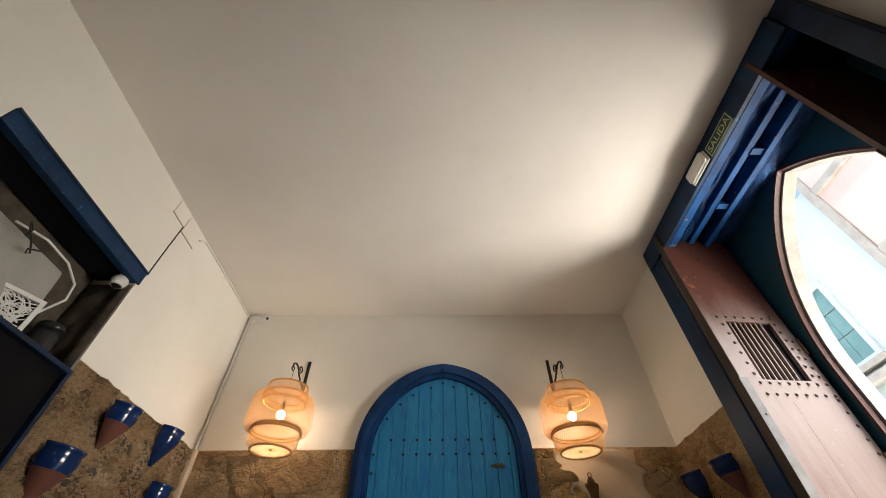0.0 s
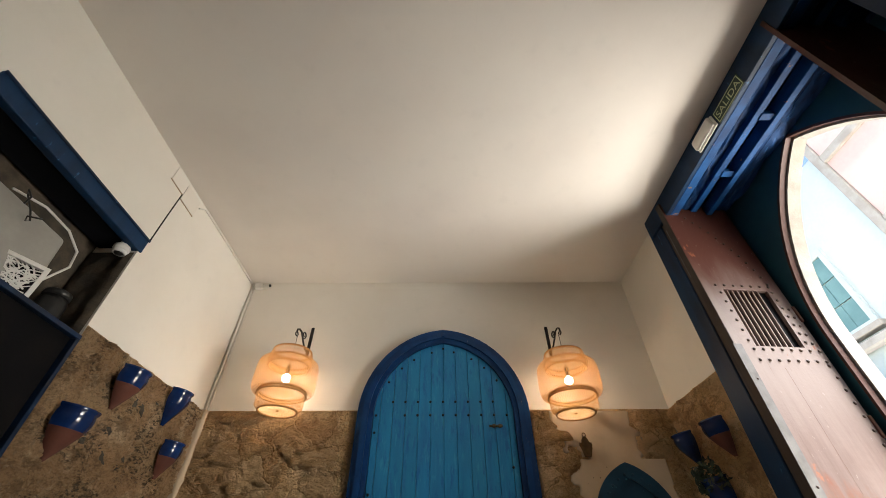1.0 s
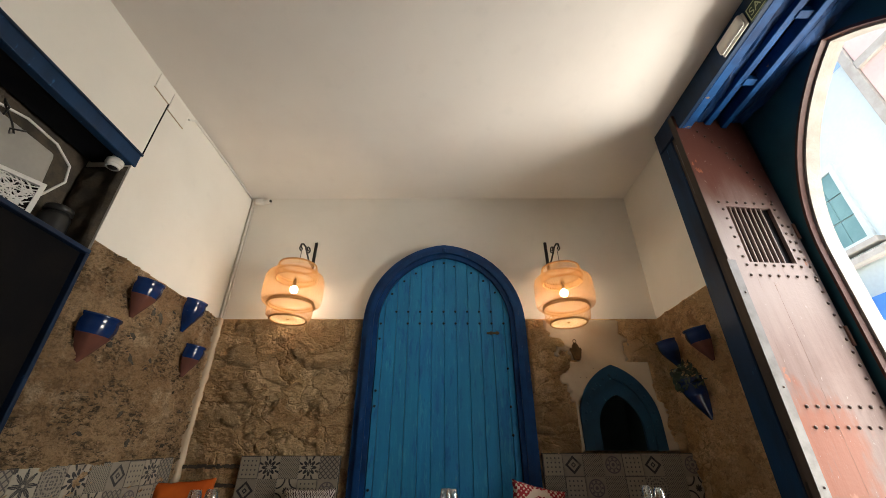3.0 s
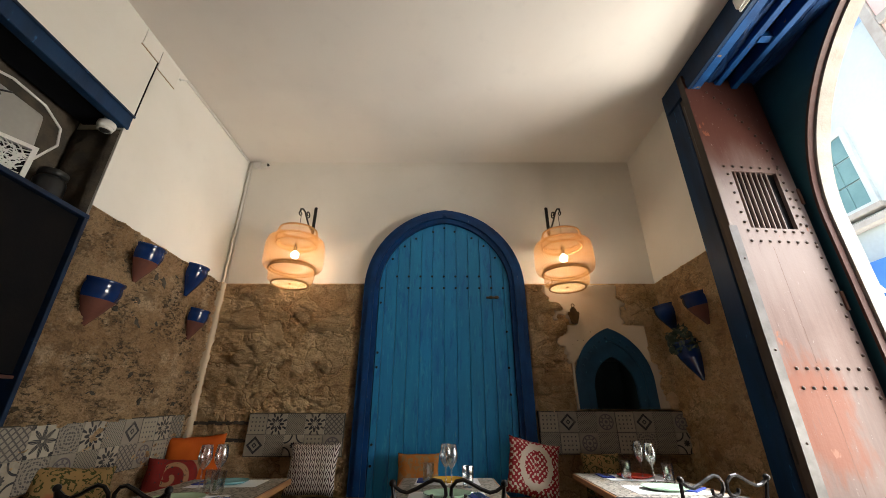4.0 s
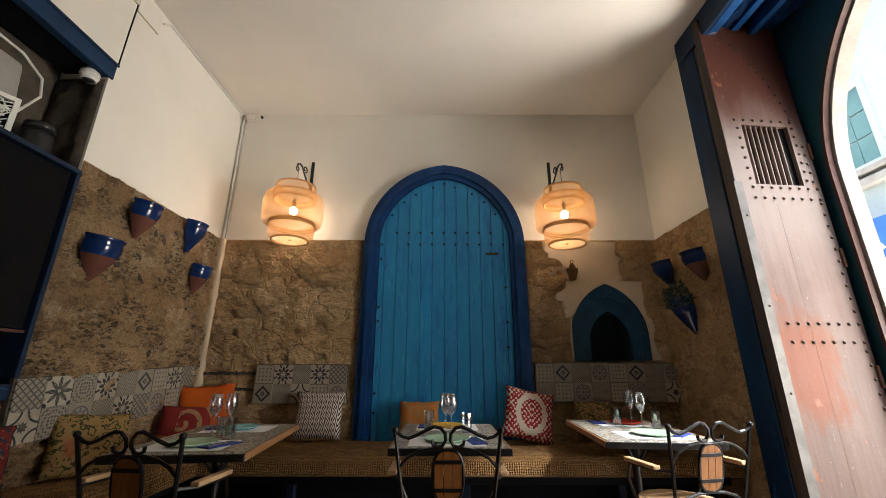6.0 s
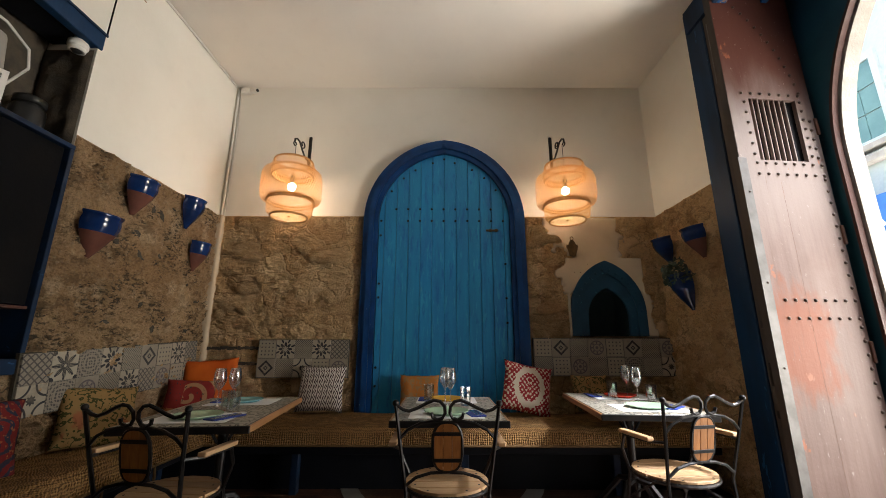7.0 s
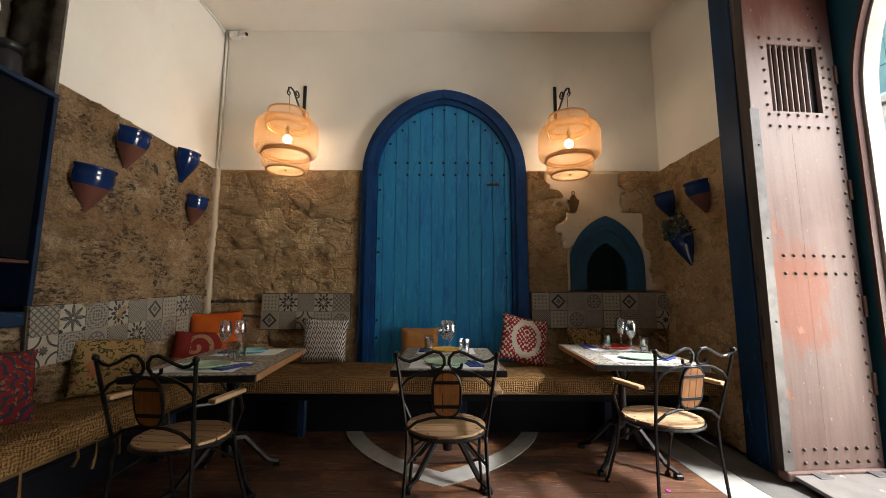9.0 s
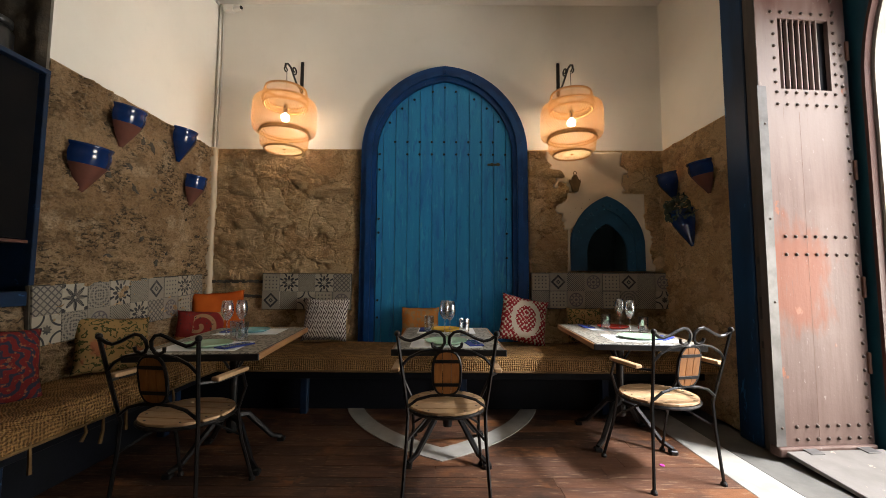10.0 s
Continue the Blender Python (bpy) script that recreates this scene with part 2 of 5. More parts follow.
M_knife = worn("cutlery_steel", (0.60, 0.60, 0.60), (0.5, 0.5, 0.5), 0.22, metal=1.0, scale=6)
M_bronze = worn("old_bronze", (0.16, 0.10, 0.045), (0.09, 0.06, 0.03), 0.45, metal=0.7, scale=15, fine=60, height=0.002)
M_leaf = worn("dark_green_leaf", (0.012, 0.028, 0.013), (0.02, 0.036, 0.016), 0.55, scale=20)
M_rope = worn("jute_yarn", (0.15, 0.085, 0.03), (0.10, 0.055, 0.02), 0.9, scale=30, fine=200, height=0.002)
M_street = worn("street_paving", (0.34, 0.32, 0.29), (0.28, 0.26, 0.23), 0.8, scale=2, fine=30, height=0.01)
M_facade = worn("white_facade_render", (0.56, 0.62, 0.61), (0.50, 0.57, 0.56), 0.9, scale=1, fine=20, height=0.01)
M_pink = worn("pink_facade_render", (0.76, 0.52, 0.47), (0.70, 0.48, 0.43), 0.9, scale=1, fine=20, height=0.01)
M_shutter = worn("pale_green_shutter", (0.17, 0.31, 0.30), (0.14, 0.27, 0.26), 0.5, scale=4)
M_flap = worn("pale_flaking_paint", (0.185, 0.165, 0.15), (0.14, 0.125, 0.11), 0.5, scale=6, fine=50, height=0.002, chips=(0.40, 0.30, 0.24))
# Near black: shade under the seats and behind the beam put into the colour.
M_shade_black = worn("shade_black", (0.004, 0.005, 0.009), (0.003, 0.004, 0.006), 0.6, scale=7, spec=0.2)
M_signblue = worn("blue_shop_sign", (0.05, 0.18, 0.50), (0.04, 0.14, 0.42), 0.4, scale=4)


def door_leaf_paint():
    """Worn pinkish brown paint, rubbed orange at waist height near the free edge, light and shade painted in by height.
    """
    k = Mat("worn_shaded_pink_brown_paint", 0.55, 0.0, 0.25)
    st = (9, 9, 0.7)
    streak, big, small = k.noise(2.2, 6, st), k.noise(1.6, 5, still=True), k.noise(45, 4)
    c = k.mix(streak.step(0.3, 0.7), (0.128, 0.077, 0.063), (0.100, 0.055, 0.044))
    c = k.mix(big.step(0.5, 0.75) * 0.6, c, (0.18, 0.122, 0.103))
    # Pale band, then dark top: light and shade by height put into the paint.
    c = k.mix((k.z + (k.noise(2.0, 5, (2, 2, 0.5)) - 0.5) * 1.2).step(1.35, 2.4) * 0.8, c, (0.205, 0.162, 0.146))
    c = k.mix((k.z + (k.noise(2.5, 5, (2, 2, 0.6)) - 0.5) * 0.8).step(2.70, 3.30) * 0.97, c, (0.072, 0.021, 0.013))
    dz = (k.z - 1.16).abs() * 2.4
    dx = (k.x - 0.17).abs() * 3.0
    rub = ((dz * dz + dx * dx).sqrt() * -1.0 + 1.2 + (k.noise(5, 6, (2, 2, 0.8)) - 0.5) * 1.4).step(0.15, 0.65)
    c = k.mix(rub * 0.97, c, (0.155, 0.036, 0.010))
    c = k.mix(k.noise(7, 5, (1, 1, 0.6)).step(0.66, 0.70), c, (0.22, 0.075, 0.038))
    c = k.mix(k.noise(16, 6, (1.5, 1.5, 0.12), 0.7).step(0.60, 0.70) * 0.6, c, (0.10, 0.055, 0.045))
    c = k.mix(k.noise(30, 5, (1, 1, 0.5), 0.7).step(0.63, 0.68) * 0.5, c, (0.27, 0.22, 0.20))
    k.b.inputs["Coat Weight"].default_value = 0.04
    k.b.inputs["Coat Roughness"].default_value = 0.3
    return k.done(c, streak + small * 0.4, 0.003, 0.5)


M_leafpaint = door_leaf_paint()


def blue_planks():
    k = Mat("turquoise_blue_plank_paint", 0.5, 0.0, 0.4)
    st = (7, 7, 0.6)
    streak, big, small = k.noise(2.0, 6, st), k.noise(1.5, 5), k.noise(60, 4, (3, 3, 0.5))
    c = k.mix(streak.step(0.3, 0.72), (0.014, 0.235, 0.49), (0.011, 0.165, 0.40))
    c = k.mix(big.step(0.45, 0.75) * 0.6, c, (0.012, 0.12, 0.38))
    c = k.mix((k.rand - 0.5) * 0.6 + 0.3, c, (0.016, 0.19, 0.36))
    c = k.mix(k.noise(14, 7, (2.2, 2.2, 0.35), 0.7).step(0.54, 0.66) * 0.6, c, (0.050, 0.32, 0.50))
    c = k.mix(k.noise(8, 7, (2.2, 2.2, 0.5), 0.7).step(0.52, 0.66) * 0.7, c, (0.006, 0.095, 0.32))
    c = k.mix(k.noise(9, 6, (2, 2, 0.5)).step(0.68, 0.73) * 0.6, c, (0.09, 0.26, 0.34))
    return k.done(c, streak + small * 0.4, 0.004, 0.6)


M_planks = blue_planks()


def floor_wood():
    """Old red-brown boards: dark grime, orange worn-through patches, pale scratches."""
    k = Mat("dark_red_floor_boards", 0.5, 0.0, 0.4)
    st = (1.0, 9, 9)
    grain, big, scr = k.noise(3.0, 7, st, 0.65), k.noise(2.6, 6, rough=0.62), k.noise(24, 6, (0.35, 3, 1), 0.7)
    c = k.mix(grain.step(0.32, 0.68), (0.125, 0.056, 0.030), (0.050, 0.022, 0.014))
    c = k.mix(k.noise(1.7, 6, rough=0.6).step(0.52, 0.64) * 0.85, c, (0.30, 0.12, 0.045))
    c = k.mix(big.step(0.45, 0.60) * 0.9, c, (0.030, 0.018, 0.014))
    c = k.mix(k.noise(9, 7, (0.6, 1.4, 1), 0.68).step(0.53, 0.62) * 0.75, c, (0.028, 0.017, 0.013))
    c = k.mix((k.rand - 0.5) * 0.9 + 0.25, c, (0.11, 0.05, 0.03))
    c = k.mix(scr.step(0.57, 0.66) * 0.65, c, (0.36, 0.25, 0.16))
    return k.done(c, grain + scr * 0.7 + big * 0.4, 0.003, 0.7, rough=big * 0.5 + 0.22)


M_floor = floor_wood()


def weave(name, a, b, cell):
    k = Mat(name, 0.9, 0.0, 0.15)
    u, v = (k.x / cell), (k.y / cell)
    wob = (k.noise(14, 4) - 0.5) * 2.2
    u, v = u + wob, v + wob
    w = ((u * 6.2832).sin() * (v * 6.2832).sin()) + (k.noise(70, 3) - 0.5) * 1.2
    zz = ((k.z / cell + wob) * 6.2832).sin() * 0.8
    big = k.noise(4, 5)
    c = k.mix(big.step(0.3, 0.7), a, b)
    c = k.mix((w + zz * 0.6).step(-0.8, 0.5) * -1.0 + 1.0, c, tuple(q * 0.42 for q in b))
    return k.done(c, w + zz * 0.6 + big * 0.3, 0.006, 0.9)


M_jute = weave("woven_jute", (0.36, 0.20, 0.078), (0.26, 0.14, 0.052), 0.017)


def rattan(name, a, b, through_light, share_through):
    k = Mat(name, 0.5, 0.0, 0.3)
    c = k.mix(k.noise(30, 3).step(0.3, 0.7), a, b)
    m = k.done(c)
    tr = k.node_tree.nodes.new("ShaderNodeBsdfTranslucent")
    tr.inputs[0].default_value = rgba(through_light)
    mx = k.node_tree.nodes.new("ShaderNodeMixShader")
    mx.inputs[0].default_value = share_through
    k.link(k.b.outputs[0], mx.inputs[1])
    k.link(tr.outputs[0], mx.inputs[2])
    k.link(mx.outputs[0], k.node_tree.nodes["Material Output"].inputs[0])
    return m


M_rattan = rattan("bamboo_strip", (0.50, 0.285, 0.115), (0.38, 0.195, 0.07), (0.60, 0.31, 0.11), 0.36)
# Paler, more see-through copy: the bottom's lamplight is partly put into the colour.
M_bottom = rattan("lit_bamboo_strip", (0.66, 0.50, 0.30), (0.58, 0.42, 0.24), (0.80, 0.64, 0.42), 0.65)
M_rim = worn("bamboo_rim", (0.46, 0.25, 0.09), (0.36, 0.18, 0.06), 0.5, scale=20)


def glass():
    k = Mat("clear_glass", 0.02)
    m = k.done((0.9, 0.9, 0.9))
    tr = k.node_tree.nodes.new("ShaderNodeBsdfTransparent")
    tr.inputs[0].default_value = (0.93, 0.94, 0.94, 1)
    gl = k.node_tree.nodes.new("ShaderNodeBsdfGlossy")
    gl.inputs["Roughness"].default_value = 0.06
    fr = k.node_tree.nodes.new("ShaderNodeLayerWeight")
    mx = k.node_tree.nodes.new("ShaderNodeMixShader")
    k.link((Ex(k, fr.outputs[1]).op('POWER', 2.5) * 0.8 + 0.22).s, mx.inputs[0])
    k.link(tr.outputs[0], mx.inputs[1])
    k.link(gl.outputs[0], mx.inputs[2])
    k.link(mx.outputs[0], k.node_tree.nodes["Material Output"].inputs[0])
    return m


M_glass = glass()


def bulb_glow():
    k = Mat("lit_bulb")
    k.b.inputs["Emission Color"].default_value = (1.0, 0.82, 0.59, 1)
    k.b.inputs["Emission Strength"].default_value = 25.0
    return k.done((0.9, 0.85, 0.7))


M_bulb = bulb_glow()


def plate_glaze(name, base):
    return worn(name, base, tuple(v * 0.85 for v in base), 0.25, scale=9, fine=40, height=0.001, spec=0.5)


# ---- mesh helpers ----
def part(name, bm, material, parent=None, label="", at=None, smooth=False):
    """Links a bmesh as one mesh object, under a thing or a part."""
    bmesh.ops.recalc_face_normals(bm, faces=bm.faces)
    me = bpy.data.meshes.new(name)
    bm.to_mesh(me)
    bm.free()
    me.materials.append(material)
    if smooth:
        me.polygons.foreach_set("use_smooth", [True] * len(me.polygons))
    ob = new(name, me)
    if at is not None:
        ob.matrix_basis = at
    if parent:
        ob.parent = parent
    if label:
        ob["label"] = label
    return ob


def thing(name, m, label, category, group="", kind=""):
    ob = new(name)
    ob.empty_display_size = 0.1
    ob.matrix_basis = m
    return tagged(ob, label, category, group, kind)


def share(name, me, parent, m):
    """Another object on the same mesh."""
    ob = new(name, me)
    ob.matrix_basis = m
    ob.parent = parent
    return ob


def box(x0, x1, y0, y1, z0, z1, bevel=0.0, bm=None, seg=1):
    own = bmesh.new()
    vs = [own.verts.new((x, y, z)) for x in (x0, x1) for y in (y0, y1) for z in (z0, z1)]
    for f in ((0, 1, 3, 2), (4, 6, 7, 5), (0, 4, 5, 1), (2, 3, 7, 6), (0, 2, 6, 4), (1, 5, 7, 3)):
        own.faces.new([vs[k] for k in f])
    if bevel:
        bmesh.ops.bevel(own, geom=own.edges[:], offset=bevel, segments=seg, affect='EDGES', profile=0.5)
    if bm is None:
        return own
    me = bpy.data.meshes.new("piece")
    own.to_mesh(me)
    own.free()
    bm.from_mesh(me)
    bpy.data.meshes.remove(me)
    return bm


def tube(bm, pts, r, seg=6, closed=False):
    """A round bar along points; r is a number or a function of 0..1."""
    pts = [Vector(p) for p in pts]
    n = len(pts)
    rings, up = [], None
    for k, p in enumerate(pts):
        a = pts[(k - 1) % n] if (closed or k) else p
        b = pts[(k + 1) % n] if (closed or k < n - 1) else p
        d = (b - a).normalized()
        if up is None:
            up = d.orthogonal().normalized()
        up = (up - d * up.dot(d)).normalized()
        side = d.cross(up)
        rr = r(k / max(1, n - 1)) if callable(r) else r
        rings.append([bm.verts.new(p + (up * math.cos(q) + side * math.sin(q)) * rr) for q in (2 * math.pi * s / seg for s in range(seg))])
    for k in range(n if closed else n - 1):
        a, b = rings[k], rings[(k + 1) % n]
        for s in range(seg):
            bm.faces.new((a[s], a[(s + 1) % seg], b[(s + 1) % seg], b[s]))
    if not closed:
        bm.faces.new(rings[0])
        bm.faces.new(rings[-1])
    return bm


def lathe(profile, seg=24, bm=None, turn=2 * math.pi):
    """A body of revolution about z from (radius, height) pairs."""
    bm = bm or bmesh.new()
    full = abs(turn - 2 * math.pi) < 1e-6
    rows = []
    for r, z in profile:
        if r < 1e-5:
            rows.append([bm.verts.new((0, 0, z))])
        else:
            rows.append([bm.verts.new((r * math.cos(turn * s / seg), r * math.sin(turn * s / seg), z)) for s in range(seg if full else seg + 1)])
    for a, b in zip(rows, rows[1:]):
        m = seg
        for s in range(m):
            t = (s + 1) % len(a) if full else s + 1
            u = (s + 1) % len(b) if full else s + 1
            if len(a) == 1 and len(b) == 1:
                continue
            if len(a) == 1:
                bm.faces.new((a[0], b[s], b[u]))
            elif len(b) == 1:
                bm.faces.new((a[s], a[t], b[0]))
            else:
                bm.faces.new((a[s], a[t], b[u], b[s]))
    return bm


def ogive(w, h, n=14):
    """A pointed arch from (w, 0) over (0, h) to (-w, 0)."""
    c = (h * h - w * w) / (2 * w)
    r = c + w
    half = []
    for k in range(n + 1):
        q = math.atan2(h, c) * k / n
        half.append((r * math.cos(q) - c, r * math.sin(q)))
    return half + [(-x, z) for x, z in half[-2::-1]]


def extrude(outline, y0, y1, bm=None, hole=None):
    """A flat shape in x and z, given depth along y; hole: an outline with as many points."""
    bm = bm or bmesh.new()
    def ring(o, y): return [bm.verts.new((x, y, z)) for x, z in o]
    a, b = ring(outline, y0), ring(outline, y1)
    n = len(outline)
    if hole:
        c, d = ring(hole, y0), ring(hole, y1)
        for k in range(n):
            j = (k + 1) % n
            bm.faces.new((a[k], a[j], c[j], c[k]))
            bm.faces.new((b[k], d[k], d[j], b[j]))
            bm.faces.new((a[k], b[k], b[j], a[j]))
            bm.faces.new((c[k], c[j], d[j], d[k]))
    else:
        bm.faces.new(a)
        bm.faces.new(b)
        for k in range(n):
            j = (k + 1) % n
            bm.faces.new((a[k], a[j], b[j], b[k]))
    return bm


def fbm(p, scale):
    return noise.fractal(Vector(p) * scale, 0.9, 2.1, 5)


def relief(name, u0, u1, z0, z1, place, height, material, parent, step=0.014, label="", hole=None):
    """A rough facing: place(u, z, h) gives the world point that stands h proud of the wall."""
    nu, nz = max(2, round((u1 - u0) / step)), max(2, round((z1 - z0) / step))
    verts = []
    for j in range(nz + 1):
        z = z0 + (z1 - z0) * j / nz
        for i in range(nu + 1):
            u = u0 + (u1 - u0) * i / nu
            edge = min(1.0, min(i, nu - i, j, nz - j) / 2.0)
            verts.append(place(u, z, 0.004 + edge * height(u, z)))
    faces = [(j * (nu + 1) + i, j * (nu + 1) + i + 1, (j + 1) * (nu + 1) + i + 1, (j + 1) * (nu + 1) + i) for j in range(nz) for i in range(nu)]
    if hole:
        faces = [f for f in faces if not (hole[0] < u0 + (u1 - u0) * (f[0] % (nu + 1)) / nu < hole[1] and hole[2] < z0 + (z1 - z0) * (f[0] // (nu + 1)) / nz < hole[3])]
    me = bpy.data.meshes.new(name)
    me.from_pydata(verts, [], faces)
    me.materials.append(material)
    me.polygons.foreach_set("use_smooth", [True] * len(faces))
    ob = new(name, me)
    ob.parent = parent
    if label:
        ob["label"] = label
    return ob


# ---- measures of the room ----
XL, XR, YB, ZC, ZB = -2.405, 2.28, 4.0, 4.06, 2.475     # walls, ceiling, top of the bare stone
YN = -3.2                                              # wall behind the camera
DY0, DY1, DYM = 0.60, 3.03, 1.815                      # street doorway
XO = 2.88                                              # plane of the arched board

# ---- setting: walls, floor, ceiling ----
def structure(name, bm, material, label, category="wall"):
    return tagged(part(name, bm, material), label, category, kind="structure")


ceiling = structure("ceiling", box(XL - 0.4, XR, YN, YB + 0.4, ZC, ZC + 0.25), M_ceiling, "plain cream plastered ceiling with faint joints", "ceiling")
bm = bmesh.new()
for cx, w in ((0.24, 0.003),):
    box(cx, cx + w, YN + 0.1, YB - 0.01, ZC - 0.001, ZC + 0.01, 0.0, bm)
part("joint_strip", bm, M_ceiling, ceiling)

NX0, NX1, NZ0, NZ1 = 1.455, 1.875, 1.225, 1.705
bm = box(XL - 0.4, NX0, YB, YB + 0.4, -0.1, ZC)
box(NX1, XR, YB, YB + 0.4, -0.1, ZC, 0.0, bm)
box(NX0, NX1, YB, YB + 0.4, -0.1, NZ0, 0.0, bm)
box(NX0, NX1, YB, YB + 0.4, NZ1, ZC, 0.0, bm)
box(NX0, NX1, YB + 0.3, YB + 0.4, NZ0, NZ1, 0.0, bm)
wall_back = structure("wall_back", bm, M_white, "back wall, white plaster above bare stone")
# Unseen wall, added to close the room and return its light.
wall_near = structure("wall_near", box(XL - 0.4, XR + 0.7, YN - 0.3, YN, -0.1, ZC), M_white, "plain white plastered wall added unseen to close the room")

# left wall round a deep opening
LO0, LO1, LZ0, LZ1 = 0.95, 2.315, 0.975, 3.27
bm = box(XL - 0.4, XL, LO1, YB, -0.1, ZC)
box(XL - 0.4, XL, YN, LO0, -0.1, ZC, 0.0, bm)
box(XL - 0.4, XL, LO0, LO1, -0.1, LZ0, 0.0, bm)
box(XL - 0.4, XL, LO0, LO1, LZ1, ZC, 0.0, bm)
wall_left = structure("wall_left", bm, M_white, "white plastered side wall above bare stone with a deep recess")
# Recess faces: dark stone with the hollow's shade added to its colour.
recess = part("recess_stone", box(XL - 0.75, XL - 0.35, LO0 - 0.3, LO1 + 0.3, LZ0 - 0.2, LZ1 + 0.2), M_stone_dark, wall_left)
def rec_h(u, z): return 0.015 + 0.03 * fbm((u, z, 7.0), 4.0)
relief("recess_side", XL - 0.36, XL - 0.012, 2.385, LZ1 - 0.15, lambda u, z, h: (u, LO1 - 0.002 - max(0, h), z), rec_h, M_stone_dark, wall_left, 0.02, "dark bare stone side of the recess, its shade in the colour")

# right wall round the street doorway
bm = box(XR, XO + 0.07, 2.985, YB + 0.4, -0.1, ZC + 0.25)
box(XR, XO + 0.07, YN - 0.3, DY0, -0.1, ZC + 0.25, 0.0, bm)
box(XR + 0.02, XO + 0.07, DY0, DY1, ZC, ZC + 0.25, 0.0, bm)
wall_right = structure("wall_right", bm, M_white, "white plastered wall round the tall street doorway")

# ---- rough facings of the walls ----
def ridged(p, scale):
    return 1.0 - 2.0 * abs(noise.noise(Vector(p) * scale))


def facets(u, z, s, seed, tall=1.3):
    """Broken stones: each cell a flat face of its own tilt and height, with a sunk joint."""
    p = Vector((u * s, z * s * tall, seed))
    p += 0.42 * noise.noise_vector(p * 1.1) + 0.12 * noise.noise_vector(p * 4.0)
    d, pts = noise.voronoi(p)
    r = noise.noise_vector(pts[0] * 7.3 + Vector((seed, 2.7, 0.4)))
    q = p - pts[0]
    face = 0.5 + 1.1 * r.z + 1.6 * (r.x * q.x + r.y * q.y)
    return min(1.0, (d[1] - d[0]) * 6.0) * (0.45 + max(-0.3, face))


def cobble(u, z, s, seed, tall=1.3):
    """Rounded field stones: a dome to each cell, each of its own height, sunk mortar between."""
    p = Vector((u * s, z * s * tall, seed))
    p += 0.30 * noise.noise_vector(p * 0.8)
    d, pts = noise.voronoi(p)
    r = noise.noise(pts[0] * 5.1 + Vector((seed, 1.3, 0.7)))
    k = min(1.0, (d[1] - d[0]) * 2.6)
    return k * (2.0 - k) * (0.55 + 0.9 * r)


def rubble_h(u, z):
    patch = 0.5 + 0.5 * noise.noise(Vector((u * 1.7, z * 1.7, 3.0)))
    return 0.018 + (0.008 + 0.014 * patch) * cobble(u, z, 4.2, 3.0, 1.5) + 0.011 * cobble(u, z, 10.0, 6.0, 1.4) + 0.013 * facets(u, z, 6.5, 6.0, 1.9) + 0.006 * facets(u, z, 17.0, 9.0) + 0.007 * fbm((u, z, 4.0), 24.0) + 0.016 * fbm((u, z, 9.0), 3.0)


def daub_h(u, z):
    return 0.022 + 0.020 * fbm((u, z, 12.0), 3.6) + 0.012 * facets(u, z, 5.0, 2.0) + 0.016 * facets(u, z, 13.0, 8.0, 1.8) + 0.013 * ridged((u, z * 1.8, 5.0), 11.0) + 0.010 * fbm((u, z, 5.0), 24.0)


def patched(u, z):
    """Where the beige render round the niche still covers the stone, 0 to 1."""
    if abs(u - 1.665) < 0.40 and 1.2 < z < 2.02:
        return 1.0
    w = 1.0 - ((u - 1.60 - (1.85 - z) * 0.22) / 0.43) ** 2 + 0.75 * fbm((u, z, 8.0), 3.2) + 0.25 * fbm((u, z, 1.0), 11.0)
    return max(0.0, min(1.0, w * 5.0 - 0.6))


def on_back(u, z, h): return (u, YB - max(0.002, h), z)
def on_left(u, z, h): return (XL + max(0.002, h), u, z)
def on_right(u, z, h): return (XR - max(0.002, h), u, z)


rub_l = relief("rubble_facing", -2.36, -0.85, 0.0, ZB, on_back, rubble_h, M_rubble, wall_back, 0.0125, "bare rubble stone in brown mortar")
rub_r = relief("rubble_facing", 0.86, XR - 0.01, 0.0, ZB, on_back, lambda u, z: rubble_h(u, z) * (0.95 - 0.65 * patched(u, z)), M_rubble, wall_back, 0.0125, "bare rubble stone patched with beige render", (1.44, 1.89, 1.215, 1.73))
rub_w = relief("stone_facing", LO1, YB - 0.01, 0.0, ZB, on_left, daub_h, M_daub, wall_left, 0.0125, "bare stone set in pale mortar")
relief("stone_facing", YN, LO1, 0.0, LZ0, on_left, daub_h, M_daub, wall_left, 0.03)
relief("stone_facing", 2.99, YB - 0.01, 0.0, ZB, on_right, lambda u, z: daub_h(u, z) * 0.9, M_rubble, wall_right, 0.015, "bare brown stone")
part("corner_render", box(-2.400, -2.315, YB - 0.088, YB - 0.001, 0.0, ZB - 0.005, 0.02, None, 3), M_patch, wall_back, "pale render strip in the corner")
relief("render_patch", 1.05, 2.18, 1.20, ZB - 0.01, on_back, lambda u, z: 0.010 if abs(u - 1.665) < 0.37 and z < 1.97 - abs(u - 1.665) * 0.9 else -0.02 + 0.052 * patched(u, z) + 0.004 * fbm((u, z, 2.0), 6.0), M_patch, wall_back, 0.0125, "smooth beige render round the niche", (1.44, 1.89, 1.215, 1.73))


